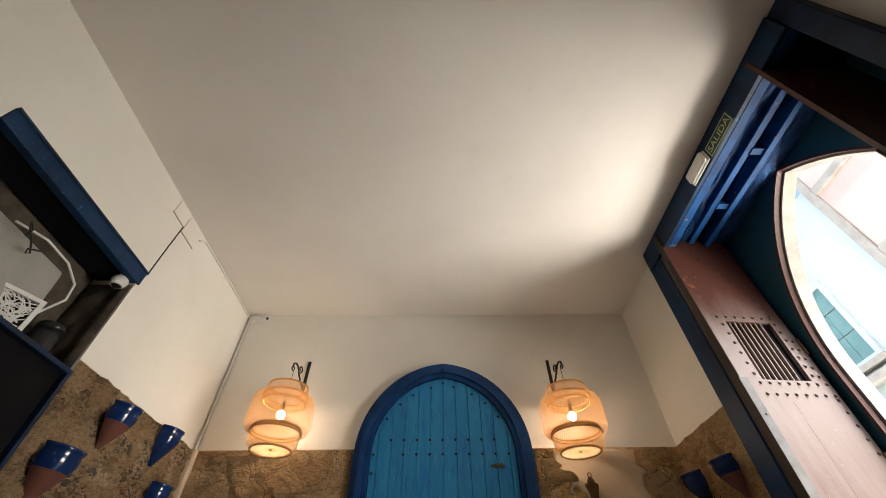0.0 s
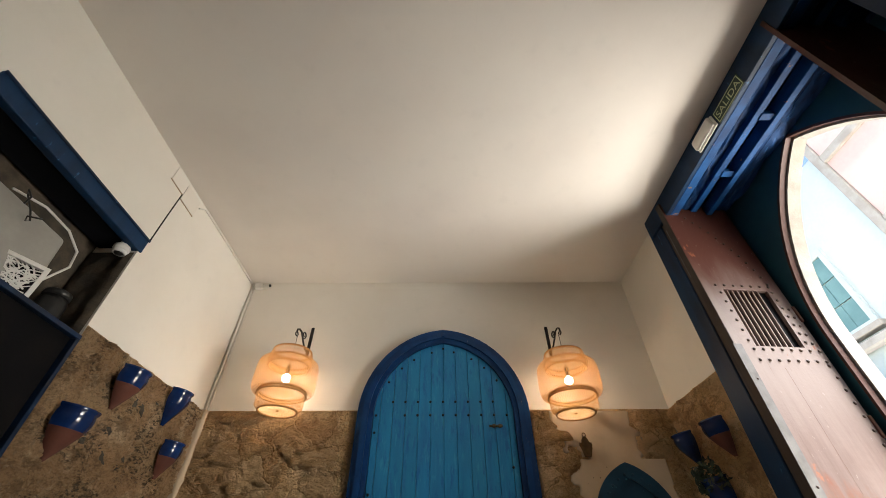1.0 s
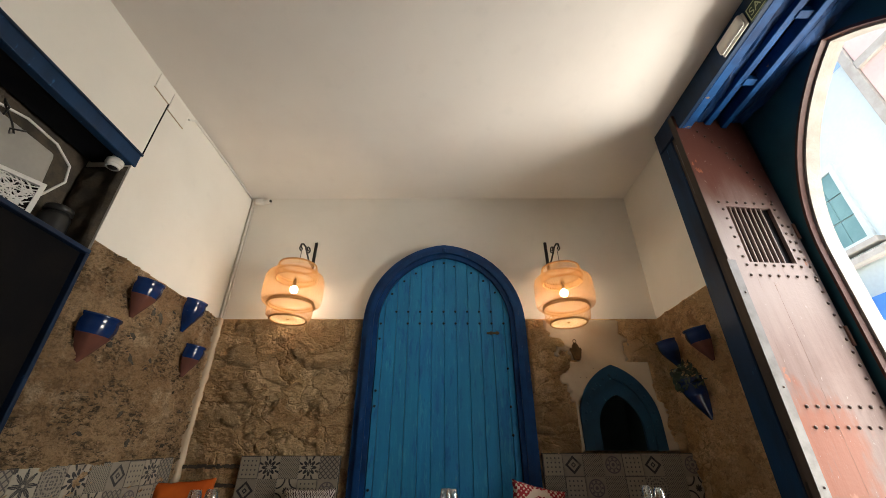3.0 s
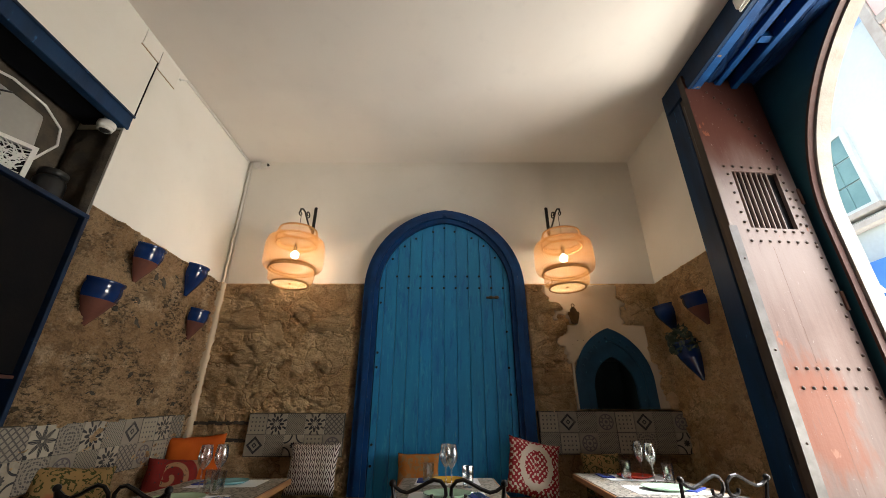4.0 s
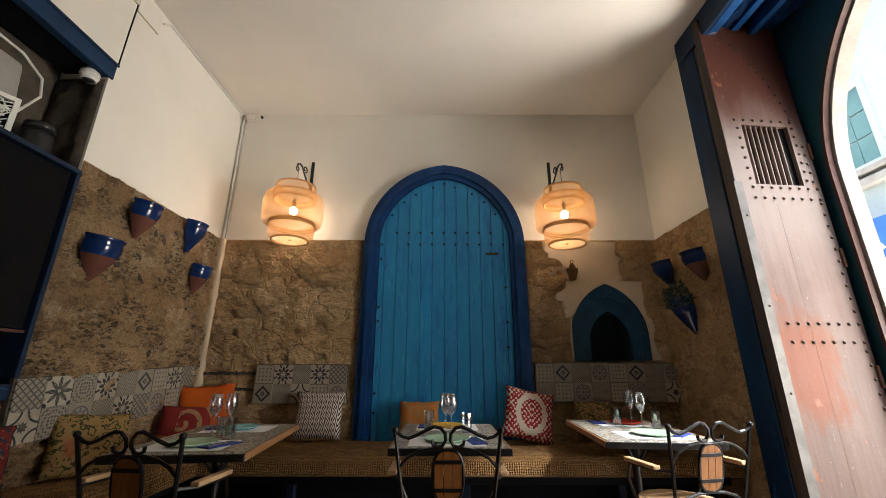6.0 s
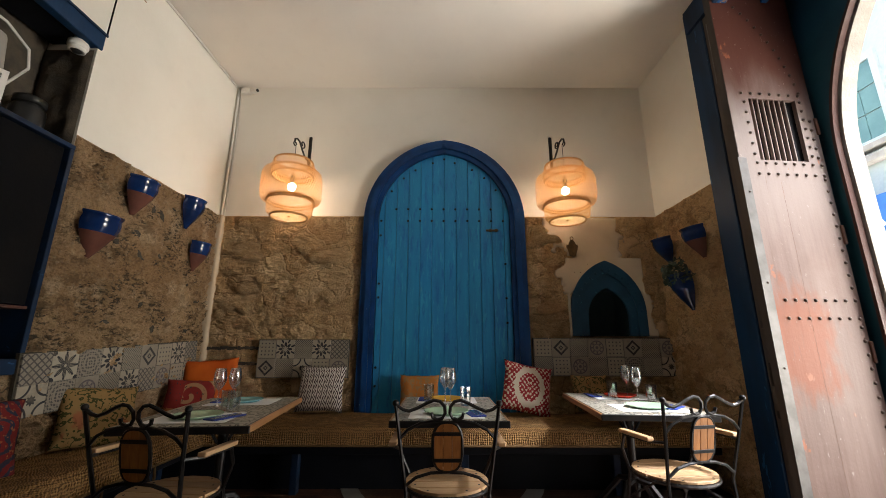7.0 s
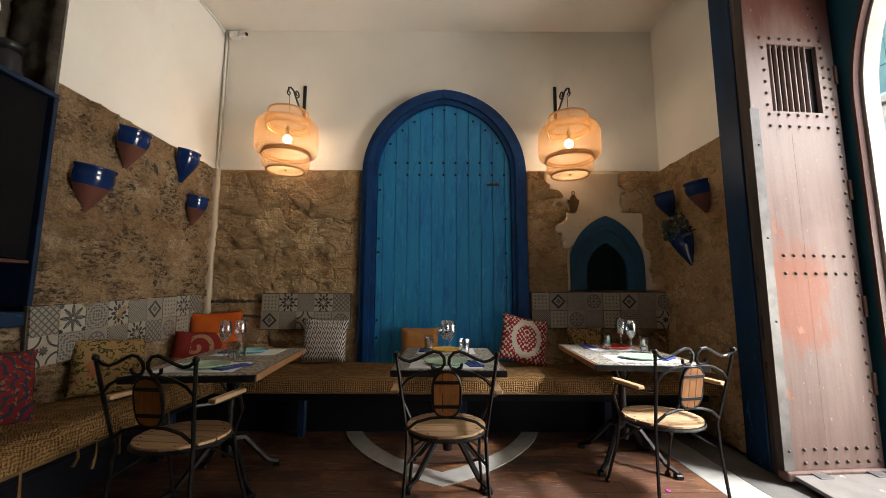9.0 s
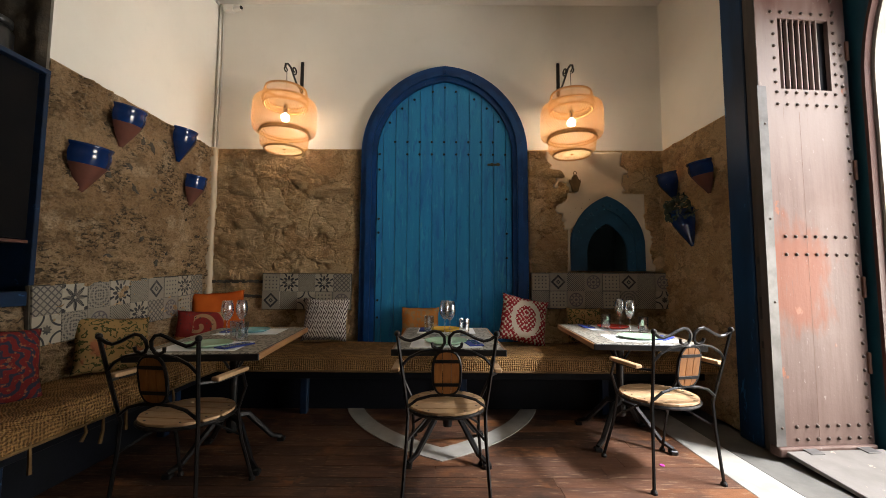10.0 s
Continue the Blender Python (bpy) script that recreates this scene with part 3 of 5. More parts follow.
def rock(bm, c, sx, sy, sz, seed):
    """One weathered stone: a squashed ball with uneven sides."""
    own = bmesh.new()
    bmesh.ops.create_icosphere(own, subdivisions=2, radius=1.0)
    for v in own.verts:
        n = 1.0 + 0.5 * noise.noise(v.co * 1.6 + Vector((seed * 3.1, seed, 0))) + 0.2 * noise.noise(v.co * 4.0 + Vector((seed, 0, 2)))
        q = v.co * n
        v.co = Vector((math.copysign(abs(q.x) ** 0.75, q.x) * sx, q.y * sy, math.copysign(abs(q.z) ** 0.75, q.z) * sz)) + Vector(c)
    me = bpy.data.meshes.new("piece")
    own.to_mesh(me)
    own.free()
    bm.from_mesh(me)
    bpy.data.meshes.remove(me)
    return bm


rnd = random.Random(5)
ROCKS = [rock(bmesh.new(), (0, 0, 0), 1, 1, 1, s) for s in range(6)]
ROCK_MESH = []
for b in ROCKS:
    me = bpy.data.meshes.new("stone")
    b.to_mesh(me)
    b.free()
    me.polygons.foreach_set("use_smooth", [True] * len(me.polygons))
    ROCK_MESH.append(me)
WARM = []
for me in ROCK_MESH:
    a = me.copy()
    a.materials.append(M_stone_warm)
    WARM.append(a)
    me.materials.append(M_stone_dark)


def lay_stones(parent, meshes, count, u0, u1, z0, z1, small, large, axis, depth, lean=0.5):
    for _ in range(count):
        u, z = rnd.uniform(u0, u1), rnd.uniform(z0, z1)
        s = rnd.uniform(small, large)
        w, h = s * rnd.uniform(0.9, 1.7), s * rnd.uniform(0.55, 0.95)
        turn = rnd.uniform(-lean, lean)
        loc = {'back': (u, YB - depth, z), 'left': (XL + depth, u, z), 'right': (XR - depth, u, z)}[axis]
        rz = 0 if axis == 'back' else math.pi / 2
        m = Matrix.Translation(loc) @ Matrix.Rotation(rz, 4, 'Z') @ Matrix.Rotation(turn, 4, 'Y') @ Matrix.Diagonal((w, s * 0.55, h, 1))
        share("stone", rnd.choice(meshes), parent, m)


for me in WARM:
    me.materials[0] = M_rubble
lay_stones(rub_l, WARM, 26, -2.3, -0.92, 1.22, 2.40, 0.025, 0.05, 'back', 0.052)
lay_stones(rub_l, WARM, 8, -2.25, -1.0, 1.3, 2.35, 0.08, 0.13, 'back', 0.006, 0.25)
lay_stones(rub_l, WARM, 10, -2.3, -0.95, 0.3, 0.8, 0.05, 0.1, 'back', 0.03)
lay_stones(rub_r, WARM, 20, 0.93, 1.2, 1.25, 2.40, 0.03, 0.08, 'back', 0.030)
lay_stones(rub_r, WARM, 8, 2.10, 2.22, 1.25, 2.40, 0.03, 0.07, 'back', 0.026)
lay_stones(rub_w, ROCK_MESH, 60, 2.72, 3.85, 1.25, 2.38, 0.010, 0.03, 'left', 0.030, 1.3)
lay_stones(rub_w, ROCK_MESH, 22, 2.7, 3.8, 1.2, 2.3, 0.035, 0.07, 'left', 0.014, 1.3)

# ---- floor ----
floor = structure("floor", box(XL - 0.3, XO + 0.1, YN, YB, -0.15, -0.022), M_grey_floor, "floor of dark red boards edged with pale marble", "floor")
part("marble_border", box(1.68, 1.93, YN, 3.95, -0.021, -0.001, 0.003), M_marble, floor, "pale marble border strip")
part("stone_border", box(1.934, XO + 0.09, YN, 3.95, -0.021, -0.003, 0.003), M_grey_floor, floor, "grey stone floor by the doorway")
out, inn = ogive(0.92, 1.54), ogive(0.79, 1.345)
bm = extrude(out + [(-0.92, -0.02)] + [(0.92, -0.02)], 0, 0.012, None, inn + [(-0.79, -0.02)] + [(0.79, -0.02)])
part("marble_arch_inlay", bm, M_marble, floor, "pointed arch of pale marble let into the boards", Matrix.Translation((0.0, 4.10, -0.008)) @ Matrix.Rotation(radians(90), 4, 'X'))
for x0, y0, x1, y1 in ((0.0, 2.56, 0.0, 2.755), (-0.35, 2.79, -0.26, 2.96), (0.35, 2.79, 0.26, 2.96), (-0.62, 3.13, -0.50, 3.24), (0.62, 3.13, 0.50, 3.24)):
    part("joint", tube(bmesh.new(), [(x0, y0, 0.0022), (x1, y1, 0.0022)], 0.0024, 4), M_stone_dark, floor)

# ---- painted arched door in the back wall ----
def arch_line(w, h, spring):
    return [(x, spring + z) for x, z in ogive(w, h, 16)]


arched_door = thing("arched_door", pose(0.012, YB, 0), "tall pointed plank door painted turquoise blue in a dark blue frame", "door")
o, i = arch_line(0.845, 0.915, 2.42), arch_line(0.692, 0.782, 2.395)
o2, i2 = arch_line(0.79, 0.865, 2.415), arch_line(0.735, 0.822, 2.405)
def feet(a, w): return a + [(-w, 0.0), (w, 0.0)]
frame_out = part("door_frame", extrude(feet(o, 0.845), -0.085, 0.0, None, feet(i, 0.692)), M_blue_frame, arched_door)
part("frame_moulding", extrude(feet(o2, 0.79), -0.110, -0.086, None, feet(i2, 0.735)), M_blue_frame, frame_out)
part("backing", extrude(feet(arch_line(0.690, 0.78, 2.395), 0.690), -0.018, -0.004), M_planks, arched_door)
widths = [0.060, 0.126, 0.124, 0.127, 0.122, 0.127, 0.126, 0.126, 0.126, 0.121, 0.127, 0.060]
total = sum(widths)
x = -0.688
def crown(px):
    h, w, c = 0.779, 0.689, (0.779 ** 2 - 0.689 ** 2) / (2 * 0.689)
    return 2.395 + math.sqrt(max(0.0, (c + w) ** 2 - (abs(px) + c) ** 2))
for w in widths:
    w *= 1.376 / total
    a, b = x + 0.0022, x + w - 0.0022
    n = 6
    top = [(a + (b - a) * k / n, crown(a + (b - a) * k / n)) for k in range(n + 1)]
    bm = extrude([(a, 0.02), (b, 0.02)] + top[::-1], -0.05, -0.019)
    bmesh.ops.bevel(bm, geom=[e for e in bm.edges if all(v.co.y < -0.04 for v in e.verts)], offset=0.0028, segments=1, affect='EDGES')
    part("plank", bm, M_planks, arched_door)
    x += w
bm = bmesh.new()
bmesh.ops.create_icosphere(bm, subdivisions=1, radius=0.014)
studs = part("stud", bm, M_iron, arched_door, "black iron stud")
studs.matrix_basis = pose(0.0, -0.052, 3.12)
for k in range(9):
    share("stud", studs.data, arched_door, pose(-0.508 + 0.1255 * k, -0.052, 2.54))
    share("stud", studs.data, arched_door, pose(-0.382 + 0.1255 * k, -0.052, 2.41))
for px, heights in ((-0.665, (0.75, 0.92, 1.60, 1.74, 2.25, 2.41)), (0.632, (0.92, 1.35, 1.595, 1.948))):
    for z in heights:
        share("stud", studs.data, arched_door, pose(px, -0.052, z))
for px in (-0.565, -0.44, -0.315, -0.125, 0.115, 0.305, 0.435, 0.555):
    share("stud", studs.data, arched_door, pose(px, -0.052, crown(px) - 0.075))
bm = box(0.44, 0.57, -0.064, -0.05, 2.295, 2.315, 0.003)
box(0.47, 0.50, -0.072, -0.05, 2.290, 2.320, 0.004, bm)
box(0.53, 0.56, -0.072, -0.05, 2.290, 2.320, 0.004, bm)
part("latch", bm, M_bronze, arched_door, "small rusty bolt latch")
bm = box(-0.02, 0.02, -0.122, -0.1, 3.235, 3.275, 0.004)
part("hinge_pin", bm, M_blue_frame, arched_door)

# ---- niche ----
niche = thing("wall_niche", pose(1.665, YB, 1.225), "small pointed wall niche with a carved teal painted surround", "niche")
no, ni = arch_line(0.375, 0.52, 0.24), arch_line(0.205, 0.30, 0.18)
nm = arch_line(0.285, 0.42, 0.21)
def nfeet(a, w): return a + [(-w, 0.0), (w, 0.0)]
part("surround", extrude(nfeet(no, 0.375), -0.055, -0.005, None, nfeet(nm, 0.285)), M_turq, niche)
part("inner_moulding", extrude(nfeet(nm, 0.283), -0.038, -0.005, None, nfeet(ni, 0.205)), M_turq, niche)
# Back and lining carry the depth shade of the niche as colour.
part("back_panel", box(-0.209, 0.209, 0.285, 0.298, 0.001, 0.479), M_dark_teal, niche)
for a, b, c, d in ((-0.209, -0.204, 0.006, 0.474), (0.204, 0.209, 0.006, 0.474), (-0.203, 0.203, 0.001, 0.006), (-0.203, 0.203, 0.474, 0.479)):
    part("lining", box(a, b, 0.0, 0.284, c, d), M_dark_teal, niche)
own = bmesh.new()
bmesh.ops.create_icosphere(own, subdivisions=1, radius=0.017)
bead = part("carved_bead", own, M_turq, niche)
for k, q in enumerate(nm[1:-1:2]):
    m = Matrix.Translation((q[0] * 1.16, -0.053, q[1] * 1.10 - 0.02)) @ Matrix.Diagonal((1, 0.5, 1, 1))
    if k:
        share("carved_bead", bead.data, niche, m)
    else:
        bead.matrix_basis = m

# ---- street doorway: blue frame, lintel, board, arch ----
jamb_far = tagged(part("door_jamb", box(2.19, 2.36, 2.775, 2.984, 0, ZC, 0.006), M_jamb), "dark blue painted timber door post", "door frame", kind="structure")
jamb_near = tagged(part("door_jamb", box(2.19, 2.36, DY0 - 0.05, 0.68, 0, ZC, 0.006), M_navy), "dark blue painted timber door post", "door frame", kind="structure")
stile = thing("door_stop", pose(2.20, 2.69, 0), "grey-brown weathered timber stop beside the blue door post", "door frame", kind="structure")
part("stop_board", box(0.0, 0.15, 0.0, 0.084, 0.0, 3.97, 0.006), M_stop, stile)
part("pale_strip", box(-0.004, -0.001, 0.02, 0.05, 3.18, 3.75, 0.001), M_steel, stile, "pale metal strip")
for z, d in ((1.28, 0.05), (1.0, 0.05), (0.93, 0.11), (0.70, 0.05)):
    part("latch_plate", box(-0.008, -0.001, 0.012, 0.055, z - d / 2, z + d / 2, 0.002), M_iron, stile, "black iron latch plate")
lintel = thing("lintel", pose(0, 0, 0), "blue painted lintel of rough timbers over the street door", "lintel", kind="structure")
part("face_board", box(2.17, 2.21, 0.68, 2.95, 3.83, ZC - 0.001, 0.005), M_jamb, lintel, "dark blue face board")
part("lower_strip", box(2.212, 2.29, 0.68, 2.95, 3.835, 3.92, 0.005), M_blue_beam, lintel, "bright blue strip")
def rough_plank(x0, x1, z, d):
    bm = bmesh.new()
    n = 50
    for k in range(n + 1):
        y = 0.70 + 2.24 * k / n
        for s, xx in enumerate((x0, (x0 * 2 + x1) / 3, (x0 + 2 * x1) / 3, x1)):
            bm.verts.new((xx, y, z + d * noise.noise(Vector((xx * 22, y * 3.0, z * 9))) + 0.5 * d * noise.noise(Vector((xx * 60, y * 11.0, z)))))
    bm.verts.ensure_lookup_table()
    for k in range(n):
        for s in range(3):
            a = k * 4 + s
            bm.faces.new([bm.verts[q] for q in (a, a + 1, a + 5, a + 4)])
    geo = bmesh.ops.extrude_face_region(bm, geom=bm.faces[:])
    bmesh.ops.translate(bm, vec=(0, 0, 0.05), verts=[g for g in geo["geom"] if isinstance(g, bmesh.types.BMVert)])
    return bm
for x0, x1, z in ((2.292, 2.37, 3.93), (2.372, 2.45, 3.945), (2.66, 2.76, 3.955), (2.765, 2.875, 3.955)):
    part("rough_plank", rough_plank(x0, x1, z, 0.034), M_blue_rough, lintel, "splintered blue plank")
part("middle_strip", box(2.45, 2.51, 0.68, 2.95, 3.90, 3.99, 0.005), M_blue_beam, lintel)
part("outer_strip", box(2.60, 2.655, 0.68, 2.95, 3.87, 3.99, 0.005), M_blue_beam, lintel)
for y in (1.60, 2.16):
    part("cross_batten", box(2.50, 2.61, y - 0.03, y + 0.03, 3.89, 3.95, 0.004), M_blue_beam, lintel)
part("cover_board", box(2.212, XO - 0.005, 0.68, 2.95, 3.995, ZC - 0.002), M_navy, lintel)


def arched_sheet(w, h, spring, y0, y1, top):
    """A sheet over the doorway with a pointed opening, in its own x and z."""
    inner = arch_line(w, h, spring) + [(-w, 0.0), (w, 0.0)]
    W = (DY1 - DY0) / 2
    outer = []
    for xx, zz in inner[:-2]:
        k = max(abs(xx) / W, max(0.0, (zz - spring)) / (top - spring), 0.01)
        outer.append((max(-W, min(W, xx / k)), min(top, spring + (zz - spring) / k)))
    outer += [(-W, 0.0), (W, 0.0)]
    return extrude(outer, y0, y1, None, inner)


side = Matrix.Translation((0, DYM, 0)) @ Matrix.Rotation(radians(90), 4, 'Z')
tagged(part("arched_board", arched_sheet(0.79, 1.45, 2.50, -XO - 0.03, -XO, 4.04), M_teal, None, "", side), "dark teal board with a pointed arched opening", "door surround", kind="structure")
oo, ii = arch_line(0.80, 1.46, 2.50), arch_line(0.778, 1.433, 2.50)
part_trim = part("arch_trim", extrude(feet(oo, 0.80), -XO - 0.035, -XO + 0.010, None, feet(ii, 0.778)), M_red_brown, None, "", side)
tagged(part_trim, "red-brown wooden trim round the arched opening", "trim", kind="structure")
tagged(part("stone_arch", arched_sheet(0.762, 1.412, 2.50, -XO - 0.155, -XO - 0.045, 4.6), M_stone_pale, None, "", side), "pale cut stone arch of the street entrance", "arch", kind="structure")


# ---- studded door leaves ----
def studded_leaf(m, label):
    leaf = thing("door_leaf", m, label, "door", "street door leaves")
    W, H = 0.68, 3.985
    gx0, gx1, gz0, gz1 = 0.165, 0.55, 2.455, 2.965
    bm = extrude([(0, 0.085), (W, 0.085), (W, H), (0, H)], 0.0, 0.06, None, [(gx0, gz0), (gx1, gz0), (gx1, gz1), (gx0, gz1)])
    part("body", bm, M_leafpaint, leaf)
    # Dark strip that gives the leaf's thickness its shade by colour.
    part("side_edge", box(-0.004, -0.0005, 0.002, 0.060, 0.085, H - 0.002), M_stop, leaf, "edge of the leaf darkened as shade")
    for sx in (0.29,):
        part("seam", box(sx - 0.0006, sx + 0.0006, -0.0006, 0.001, 0.09, gz0 - 0.16), M_hinge, leaf)
    part("grille_backing", box(gx0, gx1, 0.052, 0.058, gz0, gz1), M_leafpaint, leaf)
    # Black strips put in for the shade beside and between the bars.
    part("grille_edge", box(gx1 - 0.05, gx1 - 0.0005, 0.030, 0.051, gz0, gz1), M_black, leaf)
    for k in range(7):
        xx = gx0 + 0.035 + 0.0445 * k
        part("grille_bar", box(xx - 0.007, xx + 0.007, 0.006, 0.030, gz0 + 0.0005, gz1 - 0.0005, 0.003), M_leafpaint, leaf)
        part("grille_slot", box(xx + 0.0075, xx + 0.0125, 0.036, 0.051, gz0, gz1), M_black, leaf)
    part("edge_strip", box(-0.018, 0.050, -0.006, -0.001, 0.085, 2.465, 0.001), M_steel, leaf, "worn steel edge strip")
    part("bottom_rail", box(-0.012, W, -0.022, 0.055, 0.022, 0.083, 0.010, None, 2), M_leafpaint, leaf)
    own = bmesh.new()
    bmesh.ops.create_icosphere(own, subdivisions=2, radius=0.0118)
    for v in own.verts:
        v.co.y *= 0.8
    st = part("stud", own, M_nail, leaf, "domed iron nail head", None, True)
    pts = []
    for z in (0.125, 0.205, 1.315, 1.435, 2.345, 2.43):
        pts += [(0.133 + 0.0735 * k, z) for k in range(8)]
    pts += [(0.645, 0.29 + 0.088 * k) for k in range(24) if abs(0.29 + 0.088 * k - 1.375) > 0.08]
    pts += [(0.128, 2.50 + 0.086 * k) for k in range(6)] + [(0.585, 2.50 + 0.075 * k) for k in range(7)]
    pts += [(0.632, 2.49 + 0.075 * k) for k in range(5)]
    pts += [(0.115 + 0.078 * k, 3.005) for k in range(7)]
    pts += [(0.02 + 0.58 * (1 - (1 - k / 15) ** 1.6), 3.93 - 0.98 * (k / 15) ** 1.25) for k in range(15)]
    st.matrix_basis = pose(pts[0][0], -0.002, pts[0][1])
    for px, pz in pts[1:]:
        share("stud", st.data, leaf, pose(px, -0.002, pz))
    for z in (0.2, 1.0, 1.55, 2.2):
        share("strip_nail", st.data, leaf, pose(0.026, -0.006, z) @ Matrix.Diagonal((0.7, 0.7, 0.7, 1)))
    for z in (0.6, 1.1, 1.9, 2.75):
        part("hinge", box(W - 0.012, W + 0.012, -0.012, 0.01, z - 0.07, z + 0.07, 0.004), M_hinge, leaf, "rusty hinge")
    return leaf


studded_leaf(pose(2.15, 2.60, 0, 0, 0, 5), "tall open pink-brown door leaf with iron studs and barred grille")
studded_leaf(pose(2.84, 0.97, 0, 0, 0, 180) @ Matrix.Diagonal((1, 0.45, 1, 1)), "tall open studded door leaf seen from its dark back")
flap = thing("threshold_flap", pose(2.175, 2.575, 0.055, 5.5, 0, 4), "pale worn wooden flap at the foot of the door leaf", "flap")
part("board", box(0.0, 0.66, -0.56, 0.0, -0.012, 0.012, 0.003), M_flap, flap)
for px in (0.12, 0.50):
    part("hinge", box(px, px + 0.09, -0.05, 0.015, 0.0125, 0.019, 0.002), M_steel, flap, "rusty strap hinge")

# ---- wall tiles ----
def tile_mats():
    def start(name, warm):
        k = Mat(name, 0.45, 0.0, 0.4)
        u, v = k.x / 0.175, k.z / 0.175
        r = (u * u + v * v).sqrt()
        return k, u, v, r, v.atan2(u)

    def close(k, mask, a, b):
        age = k.noise(20, 5)
        c = k.mix(mask, a, b)
        c = k.mix(age.step(0.5, 0.75) * 0.5, c, (0.15, 0.125, 0.095))
        return k.done(c, age, 0.001, 0.4)

    cream, ink, grey = (0.235, 0.205, 0.165), (0.014, 0.015, 0.02), (0.065, 0.06, 0.057)
    made = []
    for kind in range(9):
        k, u, v, r, q = start("patterned_tile", kind % 2)
        if kind == 0:
            m = (((u + v) * 4.0).fract() - 0.5).abs().lt(0.13).max((((u - v) * 4.0).fract() - 0.5).abs().lt(0.13))
            a, b = cream, grey
        elif kind == 1:
            m = r.lt((q * 8.0).cos() * 0.16 + 0.33) * ((q * 16.0).cos().abs().gt(0.22)) * r.gt(0.05) + (u.abs().max(v.abs())).gt(0.40) * (u.abs().min(v.abs())).gt(0.36)
            a, b = (0.35, 0.31, 0.245), ink
        elif kind == 2:
            m = ((u * 28.0).sin() * (v * 28.0).sin()).abs().gt(0.30) * ((r * 40.0).sin().gt(-0.3))
            a, b = cream, grey
        elif kind == 3:
            m = r.lt((q * 4.0).cos().abs() * 0.24 + 0.14) * r.gt((q * 4.0).cos().abs() * 0.12 + 0.06) + ((q * 4.0).sin().abs().gt(0.93) * r.gt(0.34))
            a, b = (0.33, 0.285, 0.225), ink
        elif kind == 4:
            m = ((u * 56.5).sin() * (v * 56.5).sin()).gt(0.18)
            a, b = (0.26, 0.23, 0.18), grey
        elif kind == 5:
            d = u.abs() + v.abs()
            m = d.gt(0.28) * d.lt(0.42) + d.lt(0.13) * d.gt(0.06)
            a, b = cream, ink
        elif kind == 6:
            cu, cv = u.abs() - 0.5, v.abs() - 0.5
            d = (cu * cu + cv * cv).sqrt()
            m = d.gt(0.36) * d.lt(0.43) + r.lt((q * 8.0).cos() * 0.03 + 0.14)
            a, b = (0.33, 0.285, 0.225), ink
        elif kind == 7:
            m = r.gt(0.33) * r.lt(0.39) + r.gt(0.17) * r.lt(0.21) + (q * 8.0).cos().gt(0.35) * r.lt(0.32) * r.gt(0.22) + r.lt(0.08)
            a, b = cream, (0.09, 0.075, 0.085)
        else:
            e = (u * 5.0).fract() - 0.5
            g = (v * 5.0).fract() - 0.5
            m = (e * e + g * g).sqrt().lt(0.2) + (u.abs().max(v.abs())).gt(0.47)
            a, b = (0.28, 0.245, 0.19), grey
        made.append(close(k, m.min(1.0), a, b))
    return made


TILES = []
for mat_t in tile_mats():
    t_ob = box(-0.0865, 0.0865, 0.0, 0.012, -0.0865, 0.0865, 0.0015)
    me = bpy.data.meshes.new("tile")
    t_ob.to_mesh(me)
    t_ob.free()
    me.materials.append(mat_t)
    TILES.append(me)


def tile_panel(m, cols, rows_kinds, label, trim_w):
    panel = thing("tile_panel", m, label, "tiles", kind="structure")
    W = cols * 0.175
    part("backing", box(-0.006, W + 0.006, 0.004, 0.03, -0.006, 0.356, 0.002), M_stone_dark, panel)
    for j, kinds in enumerate(rows_kinds):
        for k in range(cols):
            share("tile", TILES[kinds[k % len(kinds)]], panel, pose(0.0875 + 0.175 * k, -0.008 + rnd.uniform(-0.001, 0.001), 0.0875 + 0.175 * (1 - j)))
    return panel


tile_panel(Matrix.Translation((XL + 0.062, 2.275, 0.735)) @ Matrix.Rotation(radians(90), 4, 'Z') @ Matrix.Rotation(radians(-3.0), 4, 'Y'), 9, ([0, 1, 2, 3, 4, 5, 8, 3, 0], [6, 2, 7, 4, 3, 0, 7, 8, 2]), "two rows of black and cream patterned cement tiles", 0)
tile_panel(pose(-1.79, YB - 0.078, 0.83), 5, ([8, 3, 4, 3, 0], [5, 4, 6, 8, 7]), "two rows of patterned grey and cream tiles", 0)
tile_panel(pose(0.885, YB - 0.078, 0.85), 8, ([8, 5, 4, 7, 8, 5, 4, 7], [4, 8, 7, 4, 8, 2, 4, 6]), "two rows of faded beige patterned tiles", 0)
for z in (1.10, 0.955):
    edge = thing("old_tile_edge", pose(-2.31, YB - 0.055, z), "broken black edge of removed tiles", "tile edge", kind="structure")
    bm = bmesh.new()
    xx = 0.0
    while xx < 0.50:
        w = rnd.uniform(0.012, 0.035)
        box(xx, xx + w, 0, 0.04, rnd.uniform(-0.018, -0.004), rnd.uniform(0.006, 0.02), 0.0, bm)
        xx += w * 0.95
    tagged(part("tile_shard", bm, M_stone_dark, edge), kind="stuff")

